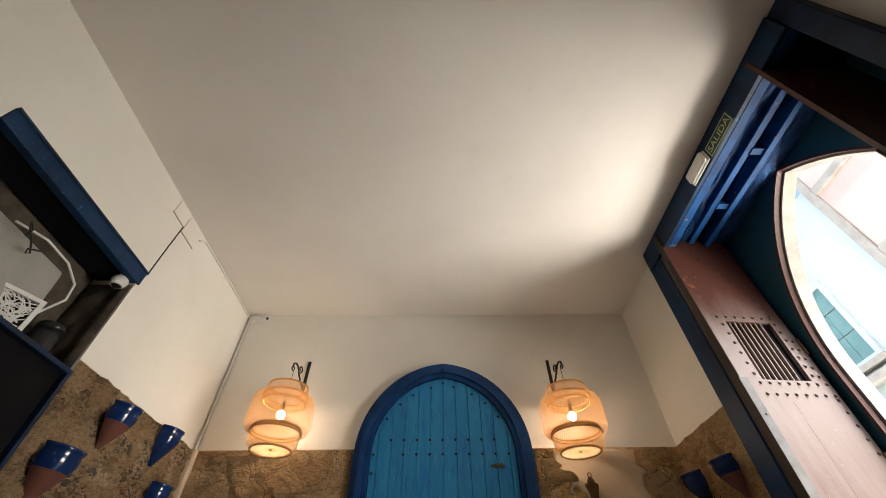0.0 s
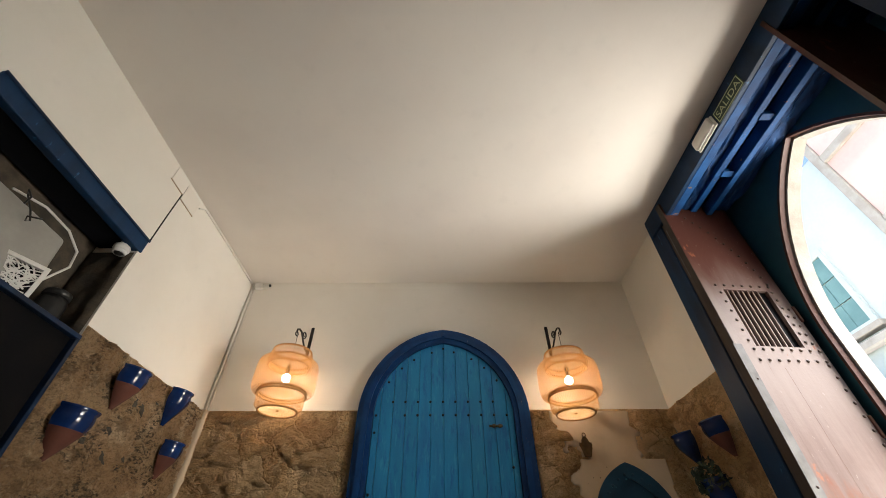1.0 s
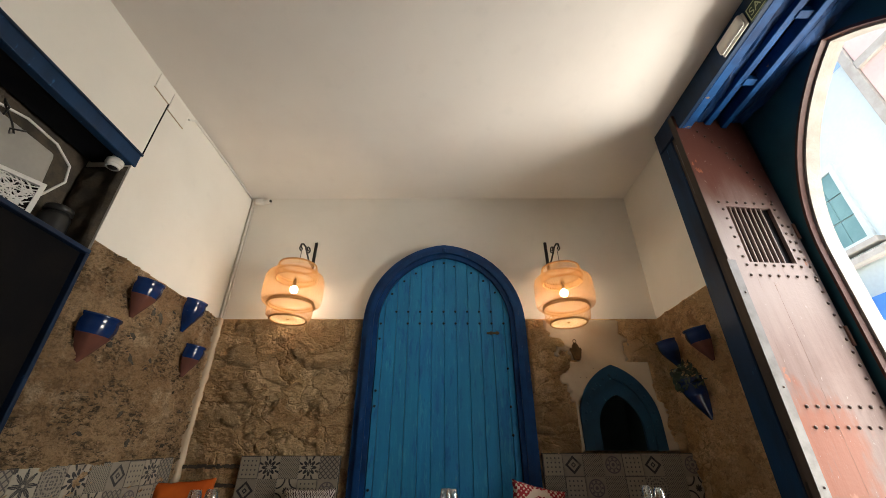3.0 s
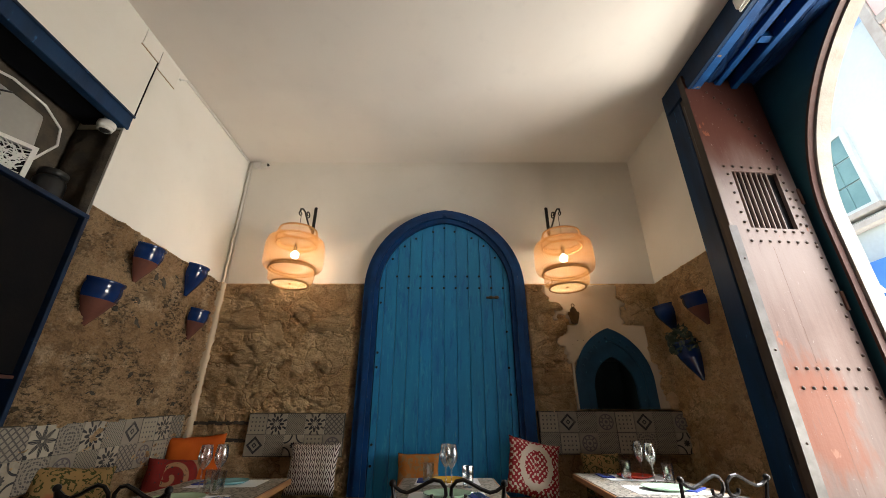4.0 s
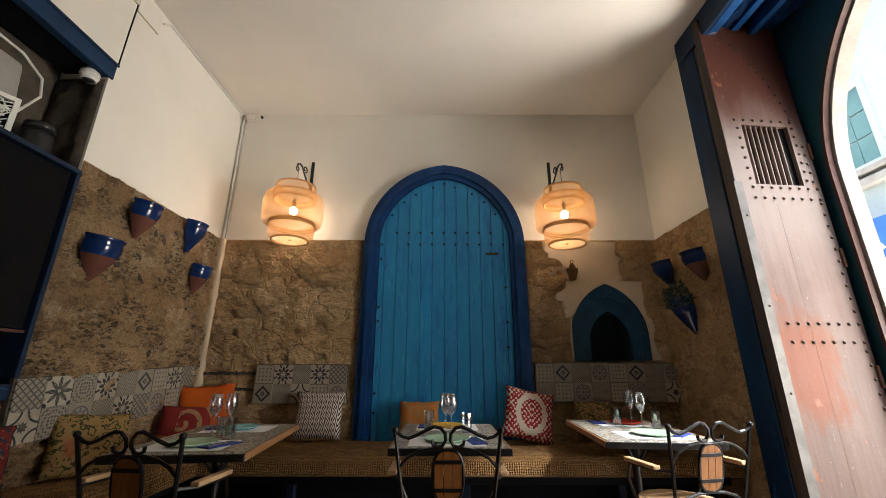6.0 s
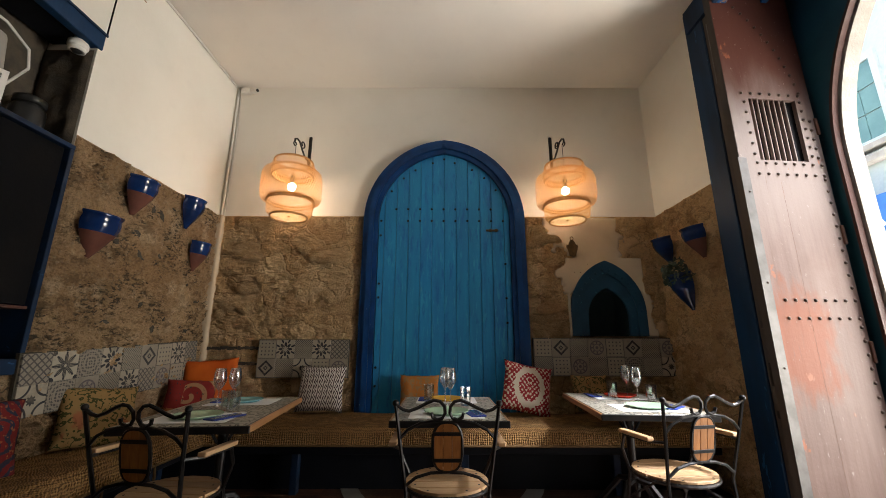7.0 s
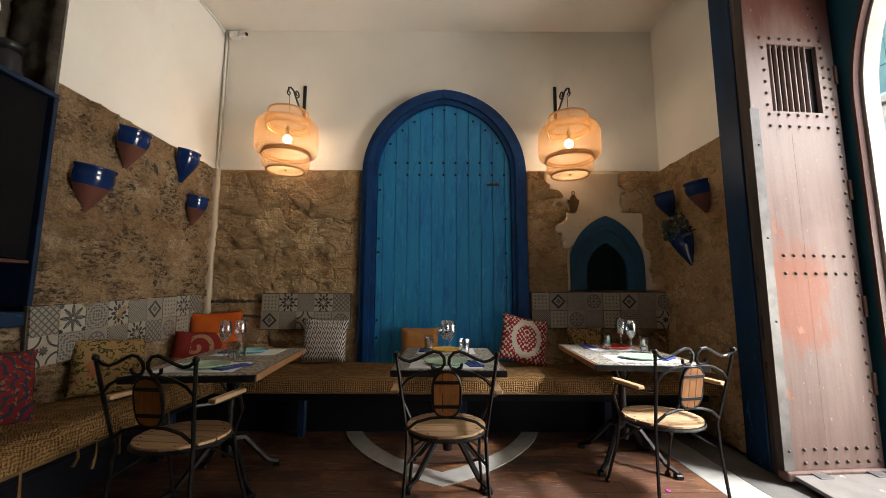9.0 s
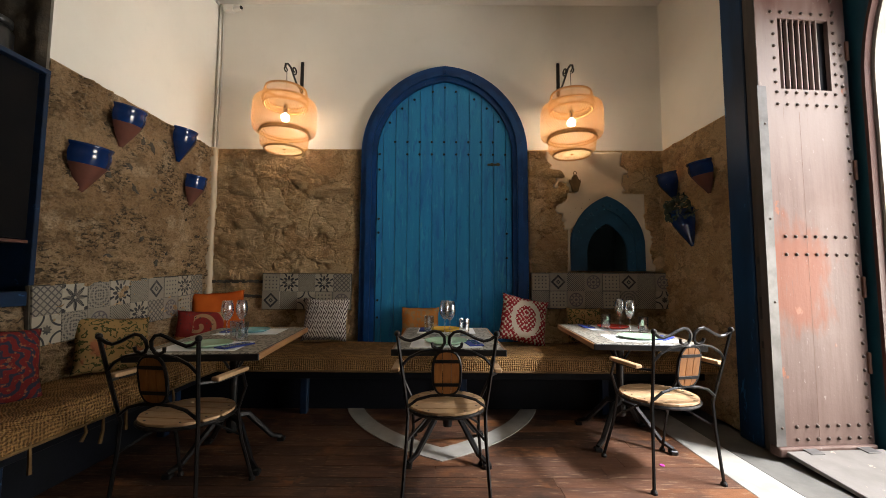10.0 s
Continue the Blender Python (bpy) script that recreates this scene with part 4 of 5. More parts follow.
# ---- lamps ----
def hanging_shade(m, label):
    lamp = thing("wall_lantern", m, label, "lamp", "bamboo lanterns")
    def tier(name, prof, n, twist):
        """Two crossing sets of thin strips on a round body with the given radius and height pairs."""
        prof = [(r * 0.955, -0.318 + (z + 0.318) * 0.91) for r, z in prof]
        verts, faces = [], []
        def at(t):
            s = t * (len(prof) - 1)
            k = min(int(s), len(prof) - 2)
            f = s - k
            return (prof[k][0] * (1 - f) + prof[k + 1][0] * f, prof[k][1] * (1 - f) + prof[k + 1][1] * f)
        steps = 12
        for sgn in (1, -1):
            for k in range(n):
                a0 = 2 * math.pi * k / n
                for s in range(steps + 1):
                    t = s / steps
                    r, z = at(t)
                    r += 0.0015 * sgn
                    w = 0.0031
                    for e in (-1, 1):
                        a = a0 + sgn * twist * t + e * w / r
                        verts.append((r * math.cos(a), r * math.sin(a), z))
                    if s:
                        b = len(verts)
                        faces.append((b - 4, b - 3, b - 1, b - 2))
        me = bpy.data.meshes.new(name)
        me.from_pydata(verts, [], faces)
        me.materials.append(M_bottom if name == "bottom_mesh" else M_rattan)
        ob = new(name, me)
        ob.parent = lamp
        for zz, rr in ((prof[0][1], prof[0][0]), (prof[-1][1], prof[-1][0])):
            ring = [(rr * math.cos(2 * math.pi * q / 32), rr * math.sin(2 * math.pi * q / 32), zz) for q in range(32)]
            part("rim", tube(bmesh.new(), ring, 0.0095, 5, True), M_rim, ob)
        return ob
    tier("upper_basket", [(0.195, 0.33), (0.212, 0.30), (0.215, 0.20), (0.205, 0.16)], 56, 0.8)
    tier("middle_basket", [(0.215, 0.225), (0.285, 0.205), (0.305, 0.15), (0.308, -0.05), (0.298, -0.125), (0.235, -0.15)], 76, 1.25)
    tier("lower_basket", [(0.228, -0.12), (0.235, -0.15), (0.225, -0.275), (0.182, -0.318)], 62, 0.8)
    tier("bottom_mesh", [(0.182, -0.316), (0.12, -0.312), (0.006, -0.31)], 44, 0.5)
    bm = bmesh.new()
    bmesh.ops.create_uvsphere(bm, u_segments=16, v_segments=12, radius=0.036)
    part("bulb", bm, M_bulb, lamp, "glowing round bulb", None, True)
    part("socket", lathe([(0.001, 0.13), (0.018, 0.13), (0.02, 0.10), (0.02, 0.045), (0.001, 0.042)], 12), M_black_plastic, lamp)
    part("cord", tube(bmesh.new(), [(0, 0, 0.13), (0.004, 0, 0.3), (0, 0, 0.50)], 0.0035, 5), M_black_plastic, lamp)
    return lamp


def bracket(m, s):
    b = thing("wall_bracket", m, "black wrought iron scroll bracket on the wall", "bracket", "lamp brackets")
    part("wall_bar", box(-0.017, 0.017, -0.02, 0.0, -0.22, 0.145, 0.004), M_iron, b)
    pts = [(0, -0.02, -0.17), (0, -0.10, -0.14), (0, -0.16, -0.08), (0, -0.21, -0.02), (0, -0.26, -0.01), (0, -0.295, -0.03), (0, -0.30, -0.07)]
    part("arm", tube(bmesh.new(), pts, 0.010, 6), M_iron, b)
    sc = [(0, -0.15 + 0.035 * math.cos(q) * (1 - q / 9), -0.02 + 0.035 * math.sin(q) * (1 - q / 9)) for q in (k * 0.5 - 1.6 for k in range(14))]
    part("scroll", tube(bmesh.new(), sc, 0.008, 6), M_iron, b)
    sc = [(0, -0.29 + 0.025 * math.cos(q), -0.085 + 0.02 * math.sin(q)) for q in (k * 0.5 for k in range(11))]
    part("scroll", tube(bmesh.new(), sc, 0.007, 6), M_iron, b)
    return b


hanging_shade(pose(-1.527, 3.685, 2.680), "tiered woven bamboo lantern with a lit bulb")
hanging_shade(pose(1.232, 3.685, 2.645, 0, 0, 20), "tiered woven bamboo lantern with a lit bulb")
bracket(pose(-1.49, YB, 3.265, 0, 0, -12), 1)
bracket(pose(1.20, YB, 3.265, 0, 0, 12), -1)

# ---- benches ----
def bench(m, W, Dp, label, legs):
    b = thing("bench", m, label, "bench")
    part("seat_board", box(0, W, 0.05, Dp, 0.375, 0.42, 0.006), M_shade_black, b)
    part("apron", box(0.02, W - 0.02, 0.12, 0.145, 0.30, 0.374, 0.004), M_shade_black, b)
    # Added panel in the shade colour, hiding the wall under the seat.
    part("back_panel", box(0.02, W - 0.02, 0.30, 0.32, 0.0, 0.374), M_shade_black, b)
    for lx in legs:
        for ly in (0.16, Dp - 0.08):
            part("leg", box(lx, lx + 0.06, ly, ly + 0.06, 0, 0.374, 0.005), M_navy, b)
    return b


bench(pose(-2.40, 3.24, 0), 4.62, 0.70, "long blue wooden bench along the back wall", (0.1, 1.2, 2.55, 3.75, 4.45))
bench(pose(-1.82, 0.6, 0, 0, 0, 90), 2.6, 0.56, "blue wooden bench along the side wall", (0.1, 1.2, 2.3))


def soft_slab(name, x0, x1, y0, y1, z0, z1, label, sag):
    """A padded bench cover with rounded edges and a slightly uneven top."""
    bm = bmesh.new()
    nx, ny = max(4, int((x1 - x0) / 0.06)), max(4, int((y1 - y0) / 0.06))
    prof = [(0.0, 0.0), (0.0, 0.55), (0.012, 0.8), (0.04, 0.95), (0.08, 1.0)]
    bmesh.ops.create_grid(bm, x_segments=nx, y_segments=ny, size=0.5)
    for v in bm.verts:
        v.co = Vector((x0 + (v.co.x + 0.5) * (x1 - x0), y0 + (v.co.y + 0.5) * (y1 - y0), z1))
        d = min(v.co.x - x0, x1 - v.co.x, v.co.y - y0, y1 - v.co.y)
        v.co.z += sag * noise.noise(Vector((v.co.x * 3, v.co.y * 3, 1))) - 0.035 * max(0.0, 1 - d / 0.07) ** 2
    geo = bmesh.ops.extrude_edge_only(bm, edges=[e for e in bm.edges if e.is_boundary])
    for v in [g for g in geo["geom"] if isinstance(g, bmesh.types.BMVert)]:
        v.co.z = z0
    pad = thing(name, pose(0, 0, 0), label, "cushion")
    part("pad", bm, M_jute, pad, "", None, True)
    part("hem", tube(bmesh.new(), [(x0, y1, z0), (x0, y0, z0), ((x0 + x1) / 2, y0 - 0.003, z0), (x1, y0, z0), (x1, y1, z0)], 0.008, 6), M_rope, pad, "twisted jute hem")
    return pad


soft_slab("bench_cover", -2.39, 2.22, 3.20, 3.93, 0.40, 0.525, "coarse woven jute cover on the long bench", 0.012)
left_cover = soft_slab("bench_cover", -2.40, -1.80, 0.62, 3.195, 0.40, 0.52, "coarse woven jute cover with loose yarn ends", 0.014)
for k in range(9):
    y = 1.25 + k * 0.19 + rnd.uniform(-0.08, 0.08)
    L = rnd.uniform(0.02, 0.15)
    pts = [(-1.80, y, 0.42), (-1.792, y + rnd.uniform(-0.01, 0.01), 0.40 - L * 0.5), (-1.795, y + rnd.uniform(-0.02, 0.02), 0.40 - L)]
    part("tassel", tube(bmesh.new(), pts, lambda t: 0.006 + 0.004 * t, 5), M_rope, left_cover)

# ---- scatter cushions ----
def pattern_mat(name, kind):
    k = Mat(name, 0.9, 0.0, 0.1)
    u, v = k.x, k.z
    r = (u * u + v * v).sqrt()
    q = v.atan2(u)
    fuzz = k.noise(250, 2)
    if kind == "zigzag":
        zig = ((u / 0.047).fract() - 0.5).abs() * 0.15
        m = (((v + zig) / 0.046).fract() - 0.5).abs().lt(0.23)
        c = k.mix(m, (0.55, 0.50, 0.46), (0.030, 0.013, 0.018))
    elif kind == "damask":
        n = k.noise(55, 3, still=True) - 0.5
        e = (u * u * 1.55 + v * v).sqrt() + n * 0.02 + (q * 8.0).cos().abs() * 0.010
        lace = (u.abs() * 165.0).sin() * (v * 135.0).sin() + (q * 10.0).cos() * (e * 60.0).sin() * 0.5 + n * 3.4
        m = (e.lt(0.128).max(e.gt(0.180))) * lace.gt(-0.34)
        c = k.mix(m, (0.47, 0.39, 0.31), (0.24, 0.021, 0.027))
    elif kind == "paisley":
        n = k.noise(9, 4, still=True)
        c = k.mix(((u * u + (v - 0.02) * (v - 0.02)).sqrt() * 70.0 + q * 1.2).sin().step(0.2, 0.6) * (u.gt(-0.05)), (0.19, 0.022, 0.02), (0.30, 0.17, 0.09))
        c = k.mix((v + 0.06 + (n - 0.5) * 0.12).lt(-0.02), c, (0.33, 0.13, 0.05))
        c = k.mix(k.noise(40, 3).step(0.60, 0.66), c, (0.05, 0.035, 0.04))
    elif kind == "floral":
        a = k.voronoi(13.0, 'F1')
        n = k.noise(17, 3)
        c = k.mix((a * 9.0 + n * 26.0).sin().step(0.45, 0.75), (0.27, 0.17, 0.07), (0.05, 0.055, 0.018))
        c = k.mix(k.noise(7, 3).step(0.6, 0.68) * 0.8, c, (0.30, 0.10, 0.05))
    elif kind == "kilim":
        c = k.mix((r * 130.0 + (q * 9.0).cos() * 1.6 + (k.noise(25, 3) - 0.5) * 5.0).sin().step(0.1, 0.6), (0.13, 0.016, 0.016), (0.025, 0.028, 0.045))
        c = k.mix(k.noise(44, 4).step(0.58, 0.64) * 0.7, c, (0.26, 0.11, 0.04))
    elif kind == "tan":
        n = k.noise(26, 4)
        c = k.mix((n + (q * 6.0).cos() * 0.05).step(0.5, 0.54), (0.38, 0.145, 0.035), (0.28, 0.17, 0.08))
    else:
        c = k.mix(k.noise(5, 4).step(0.3, 0.7), (0.50, 0.105, 0.015), (0.40, 0.075, 0.012))
    return k.done(c, fuzz + k.noise(12, 3) * 2.0, 0.004, 0.5)


def cushion(m, W, Hh, T, kind, label, seed):
    bm = bmesh.new()
    n = 18
    grid = {}
    for s in (-1, 1):
        for i in range(n + 1):
            for j in range(n + 1):
                a, b = 2 * i / n - 1, 2 * j / n - 1
                rim = max(abs(a), abs(b)) == 1
                if rim and s == 1:
                    grid[s, i, j] = grid[-1, i, j]
                    continue
                t = ((1 - a ** 4) * (1 - b ** 4)) ** 0.6
                pinch = 1 - 0.07 * (1 - abs(a) ** 3) * abs(b) ** 2
                pinch2 = 1 - 0.07 * (1 - abs(b) ** 3) * abs(a) ** 2
                wr = 0.010 * noise.noise(Vector((a * 2.3 + seed, b * 2.3, s))) + 0.005 * noise.noise(Vector((a * 6 + seed, b * 6, s)))
                grid[s, i, j] = bm.verts.new((a * W / 2 * pinch2 + wr * 0.5, s * (T / 2 * t + wr * t), b * Hh / 2 * pinch + wr * 0.6))
        for i in range(n):
            for j in range(n):
                bm.faces.new([grid[s, i, j], grid[s, i + 1, j], grid[s, i + 1, j + 1], grid[s, i, j + 1]])
    ob = part("cushion", bm, pattern_mat(kind + "_cloth", kind), None, "", m, True)
    return tagged(ob, label, "cushion", "scatter cushions")


cushion(pose(-1.12, 3.80, 0.745, -13, 0, -2), 0.44, 0.41, 0.13, "zigzag", "square cushion in black and cream zigzag cloth", 1)
cushion(pose(-0.215, 3.80, 0.70, -12, 0, 0), 0.37, 0.34, 0.11, "tan", "small orange cushion with a faded leaf print", 2)
cushion(pose(0.755, 3.70, 0.76, -16, 12, 6), 0.46, 0.44, 0.14, "damask", "beige cushion with a red damask print", 3)
cushion(pose(1.36, 3.80, 0.70, -12, 0, 0), 0.34, 0.34, 0.11, "floral", "small orange cushion with a dark print", 4)
cushion(pose(-2.13, 3.77, 0.78, -10, -4, 24), 0.46, 0.46, 0.13, "plain", "plain bright orange cushion in the corner", 5)
cushion(pose(-2.12, 3.48, 0.69, -18, 3, 24), 0.38, 0.33, 0.12, "paisley", "red cushion with a paisley print", 6)
cushion(pose(-2.22, 2.70, 0.69, -20, 5, 60), 0.44, 0.38, 0.13, "floral", "mustard cushion with a green scroll print", 7)
cushion(pose(-2.24, 1.97, 0.69, -22, 4, 66), 0.44, 0.40, 0.13, "kilim", "dark red cushion with a round folk pattern", 8)


# ---- tables ----
def table_top_mat():
    k = Mat("mosaic_table_paper", 0.5, 0.0, 0.3)
    a, b = k.voronoi(16.0, 'F1'), k.noise(40, 4)
    u, v = ((k.x / 0.16).fract() - 0.5).abs(), ((k.y / 0.16).fract() - 0.5).abs()
    c = k.mix((a * 16.0 + b * 3.0).sin().step(0.3, 0.6), (0.33, 0.30, 0.25), (0.10, 0.09, 0.075))
    c = k.mix(u.max(v).gt(0.48), c, (0.09, 0.08, 0.07))
    c = k.mix(k.noise(5, 5).step(0.5, 0.75) * 0.5, c, (0.20, 0.13, 0.07))
    return k.done(c, b, 0.001, 0.4)


M_tabletop = table_top_mat()
M_table_edge = wood("table_edge_wood", (0.40, 0.20, 0.08), (0.26, 0.12, 0.05), 0.5, 4, 1)


def table(m, W, Dp, label):
    t = thing("table", m, label, "table", "restaurant tables")
    part("tabletop", box(-W / 2, W / 2, -Dp / 2, Dp / 2, 0.725, 0.75, 0.003), M_tabletop, t)
    part("edge_rail", box(W / 2 + 0.001, W / 2 + 0.014, -Dp / 2, Dp / 2, 0.712, 0.748, 0.003), M_table_edge, t, "worn wooden edge")
    part("edge_rail", box(-W / 2 - 0.014, -W / 2 - 0.001, -Dp / 2, Dp / 2, 0.712, 0.748, 0.003), M_table_edge, t, "worn wooden edge")
    part("front_rail", box(-W / 2 - 0.014, W / 2 + 0.014, -Dp / 2 - 0.013, -Dp / 2 - 0.001, 0.712, 0.748, 0.003), M_iron, t)
    part("column", lathe([(0.02, 0.72), (0.05, 0.70), (0.028, 0.62), (0.024, 0.35), (0.036, 0.22), (0.03, 0.16), (0.001, 0.155)], 14), M_iron, t)
    for q in range(4):
        a = radians(45 + 90 * q)
        c, s = math.cos(a), math.sin(a)
        pts = [(c * d, s * d, z) for d, z in ((0.02, 0.26), (0.10, 0.25), (0.18, 0.16), (0.27, 0.06), (0.34, 0.03))]
        foot = part("foot", tube(bmesh.new(), pts, lambda t: 0.022 - 0.006 * t, 6), M_iron, t)
        part("foot_pad", box(c * 0.34 - 0.025, c * 0.34 + 0.025, s * 0.34 - 0.025, s * 0.34 + 0.025, 0.0, 0.028, 0.006), M_iron, foot)
        pts = [(c * d, s * d, z) for d, z in ((0.03, 0.56), (0.08, 0.64), (0.16, 0.69), (0.25, 0.71))]
        part("brace", tube(bmesh.new(), pts, 0.009, 5), M_iron, t)
    return t


TM = pose(0.038, 2.72, 0)
TL = pose(-1.345, 2.60, 0, 0, 0, 6)
TR = pose(1.30, 2.94, 0, 0, 0, -4)
table(TM, 0.62, 0.94, "small table with a mosaic top laid for two")
table(TL, 0.64, 1.06, "small mosaic table with a worn wooden edge")
table(TR, 0.64, 1.0, "small mosaic table laid for two by the door")


# ---- table setting ----
def place_mat(m, W, Dp):
    return tagged(part("place_mat", box(-W / 2, W / 2, -Dp / 2, Dp / 2, 0.0, 0.002), M_paper, None, "", m), "white paper place mat on the table", "place mat", "place mats")


def plate(m, r, mat_p, label):
    prof = [(0.001, 0.002), (r * 0.62, 0.002), (r * 0.7, 0.006), (r * 0.98, 0.017), (r, 0.019), (r, 0.015), (r * 0.7, 0.0), (0.001, 0.0)]
    return tagged(part("plate", lathe(prof, 32), mat_p, None, "", m, True), label, "plate", "plates")


def wine_glass(m):
    prof = [(0.001, 0.0), (0.034, 0.0), (0.033, 0.003), (0.008, 0.008), (0.004, 0.02), (0.004, 0.095), (0.012, 0.105), (0.033, 0.135), (0.040, 0.165), (0.036, 0.205), (0.031, 0.235),
            (0.0297, 0.235), (0.0345, 0.205), (0.0385, 0.165), (0.0315, 0.137), (0.010, 0.108), (0.001, 0.104)]
    return tagged(part("wine_glass", lathe(prof, 22), M_glass, None, "", m, True), "clear stemmed wine glass, empty", "glass", "wine glasses")


def tumbler(m):
    prof = [(0.001, 0.0), (0.031, 0.0), (0.034, 0.008), (0.038, 0.115), (0.0362, 0.115), (0.0322, 0.014), (0.001, 0.012)]
    return tagged(part("tumbler", lathe(prof, 12), M_glass, None, "", m), "clear faceted water tumbler, empty", "glass", "tumblers")


def napkin(m):
    n = thing("napkin", m, "folded navy blue napkin with cutlery on it", "napkin", "napkins")
    part("cloth", box(-0.045, 0.045, -0.10, 0.10, 0.0, 0.007, 0.003), M_napkin, n)
    bm = box(-0.006, 0.006, -0.085, 0.02, 0.0075, 0.010, 0.001)
    box(-0.009, 0.009, 0.02, 0.095, 0.0075, 0.0095, 0.001, bm)
    part("knife", bm, M_knife, n)
    bm = box(0.018, 0.027, -0.085, 0.03, 0.0075, 0.010, 0.001)
    for k in range(3):
        box(0.0155 + k * 0.005, 0.0185 + k * 0.005, 0.03, 0.085, 0.0075, 0.0095, 0.0, bm)
    part("fork", bm, M_knife, n)
    return n


P_green = plate_glaze("pale_green_glaze", (0.36, 0.52, 0.36))
P_yellow = plate_glaze("yellow_glaze", (0.62, 0.36, 0.04))
P_red = plate_glaze("red_glaze", (0.55, 0.05, 0.025))
P_blue = plate_glaze("pale_blue_glaze", (0.20, 0.42, 0.45))


def setting(T, far, far_label, near_x, far_x, wines, cups, nap_n, nap_f, my):
    z = 0.751
    place_mat(T @ pose(near_x, -my, z), 0.42, 0.30)
    place_mat(T @ pose(far_x, my - 0.02, z), 0.42, 0.30)
    plate(T @ pose(near_x, -my + 0.01, z + 0.0022), 0.130, P_green, "pale green glazed plate")
    plate(T @ pose(far_x, my - 0.02, z + 0.0022), 0.120, far, far_label)
    for q in wines:
        wine_glass(T @ pose(q[0], q[1], z + (0.0022 if abs(abs(q[1]) - my) < 0.14 else 0.0)))
    for q in cups:
        tumbler(T @ pose(q[0], q[1], z + (0.0022 if abs(abs(q[1]) - my) < 0.14 else 0.0), 0, 0, 15))
    napkin(T @ pose(nap_n[0], nap_n[1], z + 0.0022, 0, 0, nap_n[2]))
    napkin(T @ pose(nap_f[0], nap_f[1], z + 0.0022, 0, 0, nap_f[2]))


setting(TM, P_yellow, "round yellow glazed plate", -0.015, -0.01, ((-0.02, 0.12), (0.015, 0.06)), ((-0.135, 0.20), (0.115, 0.05)), (0.145, -0.30, 12), (-0.165, 0.30, 0), 0.29)
setting(TL, P_blue, "pale blue glazed plate", -0.03, 0.0, ((-0.10, 0.10), (-0.03, 0.16)), ((0.085, -0.12), (0.02, -0.05)), (0.13, -0.33, -30), (-0.16, 0.33, 0), 0.31)
setting(TR, P_red, "round red glazed plate", 0.03, 0.05, ((0.10, 0.24), (0.095, 0.03)), ((-0.03, 0.18), (0.19, 0.03)), (0.19, -0.27, -40), (-0.14, 0.32, 0), 0.28)


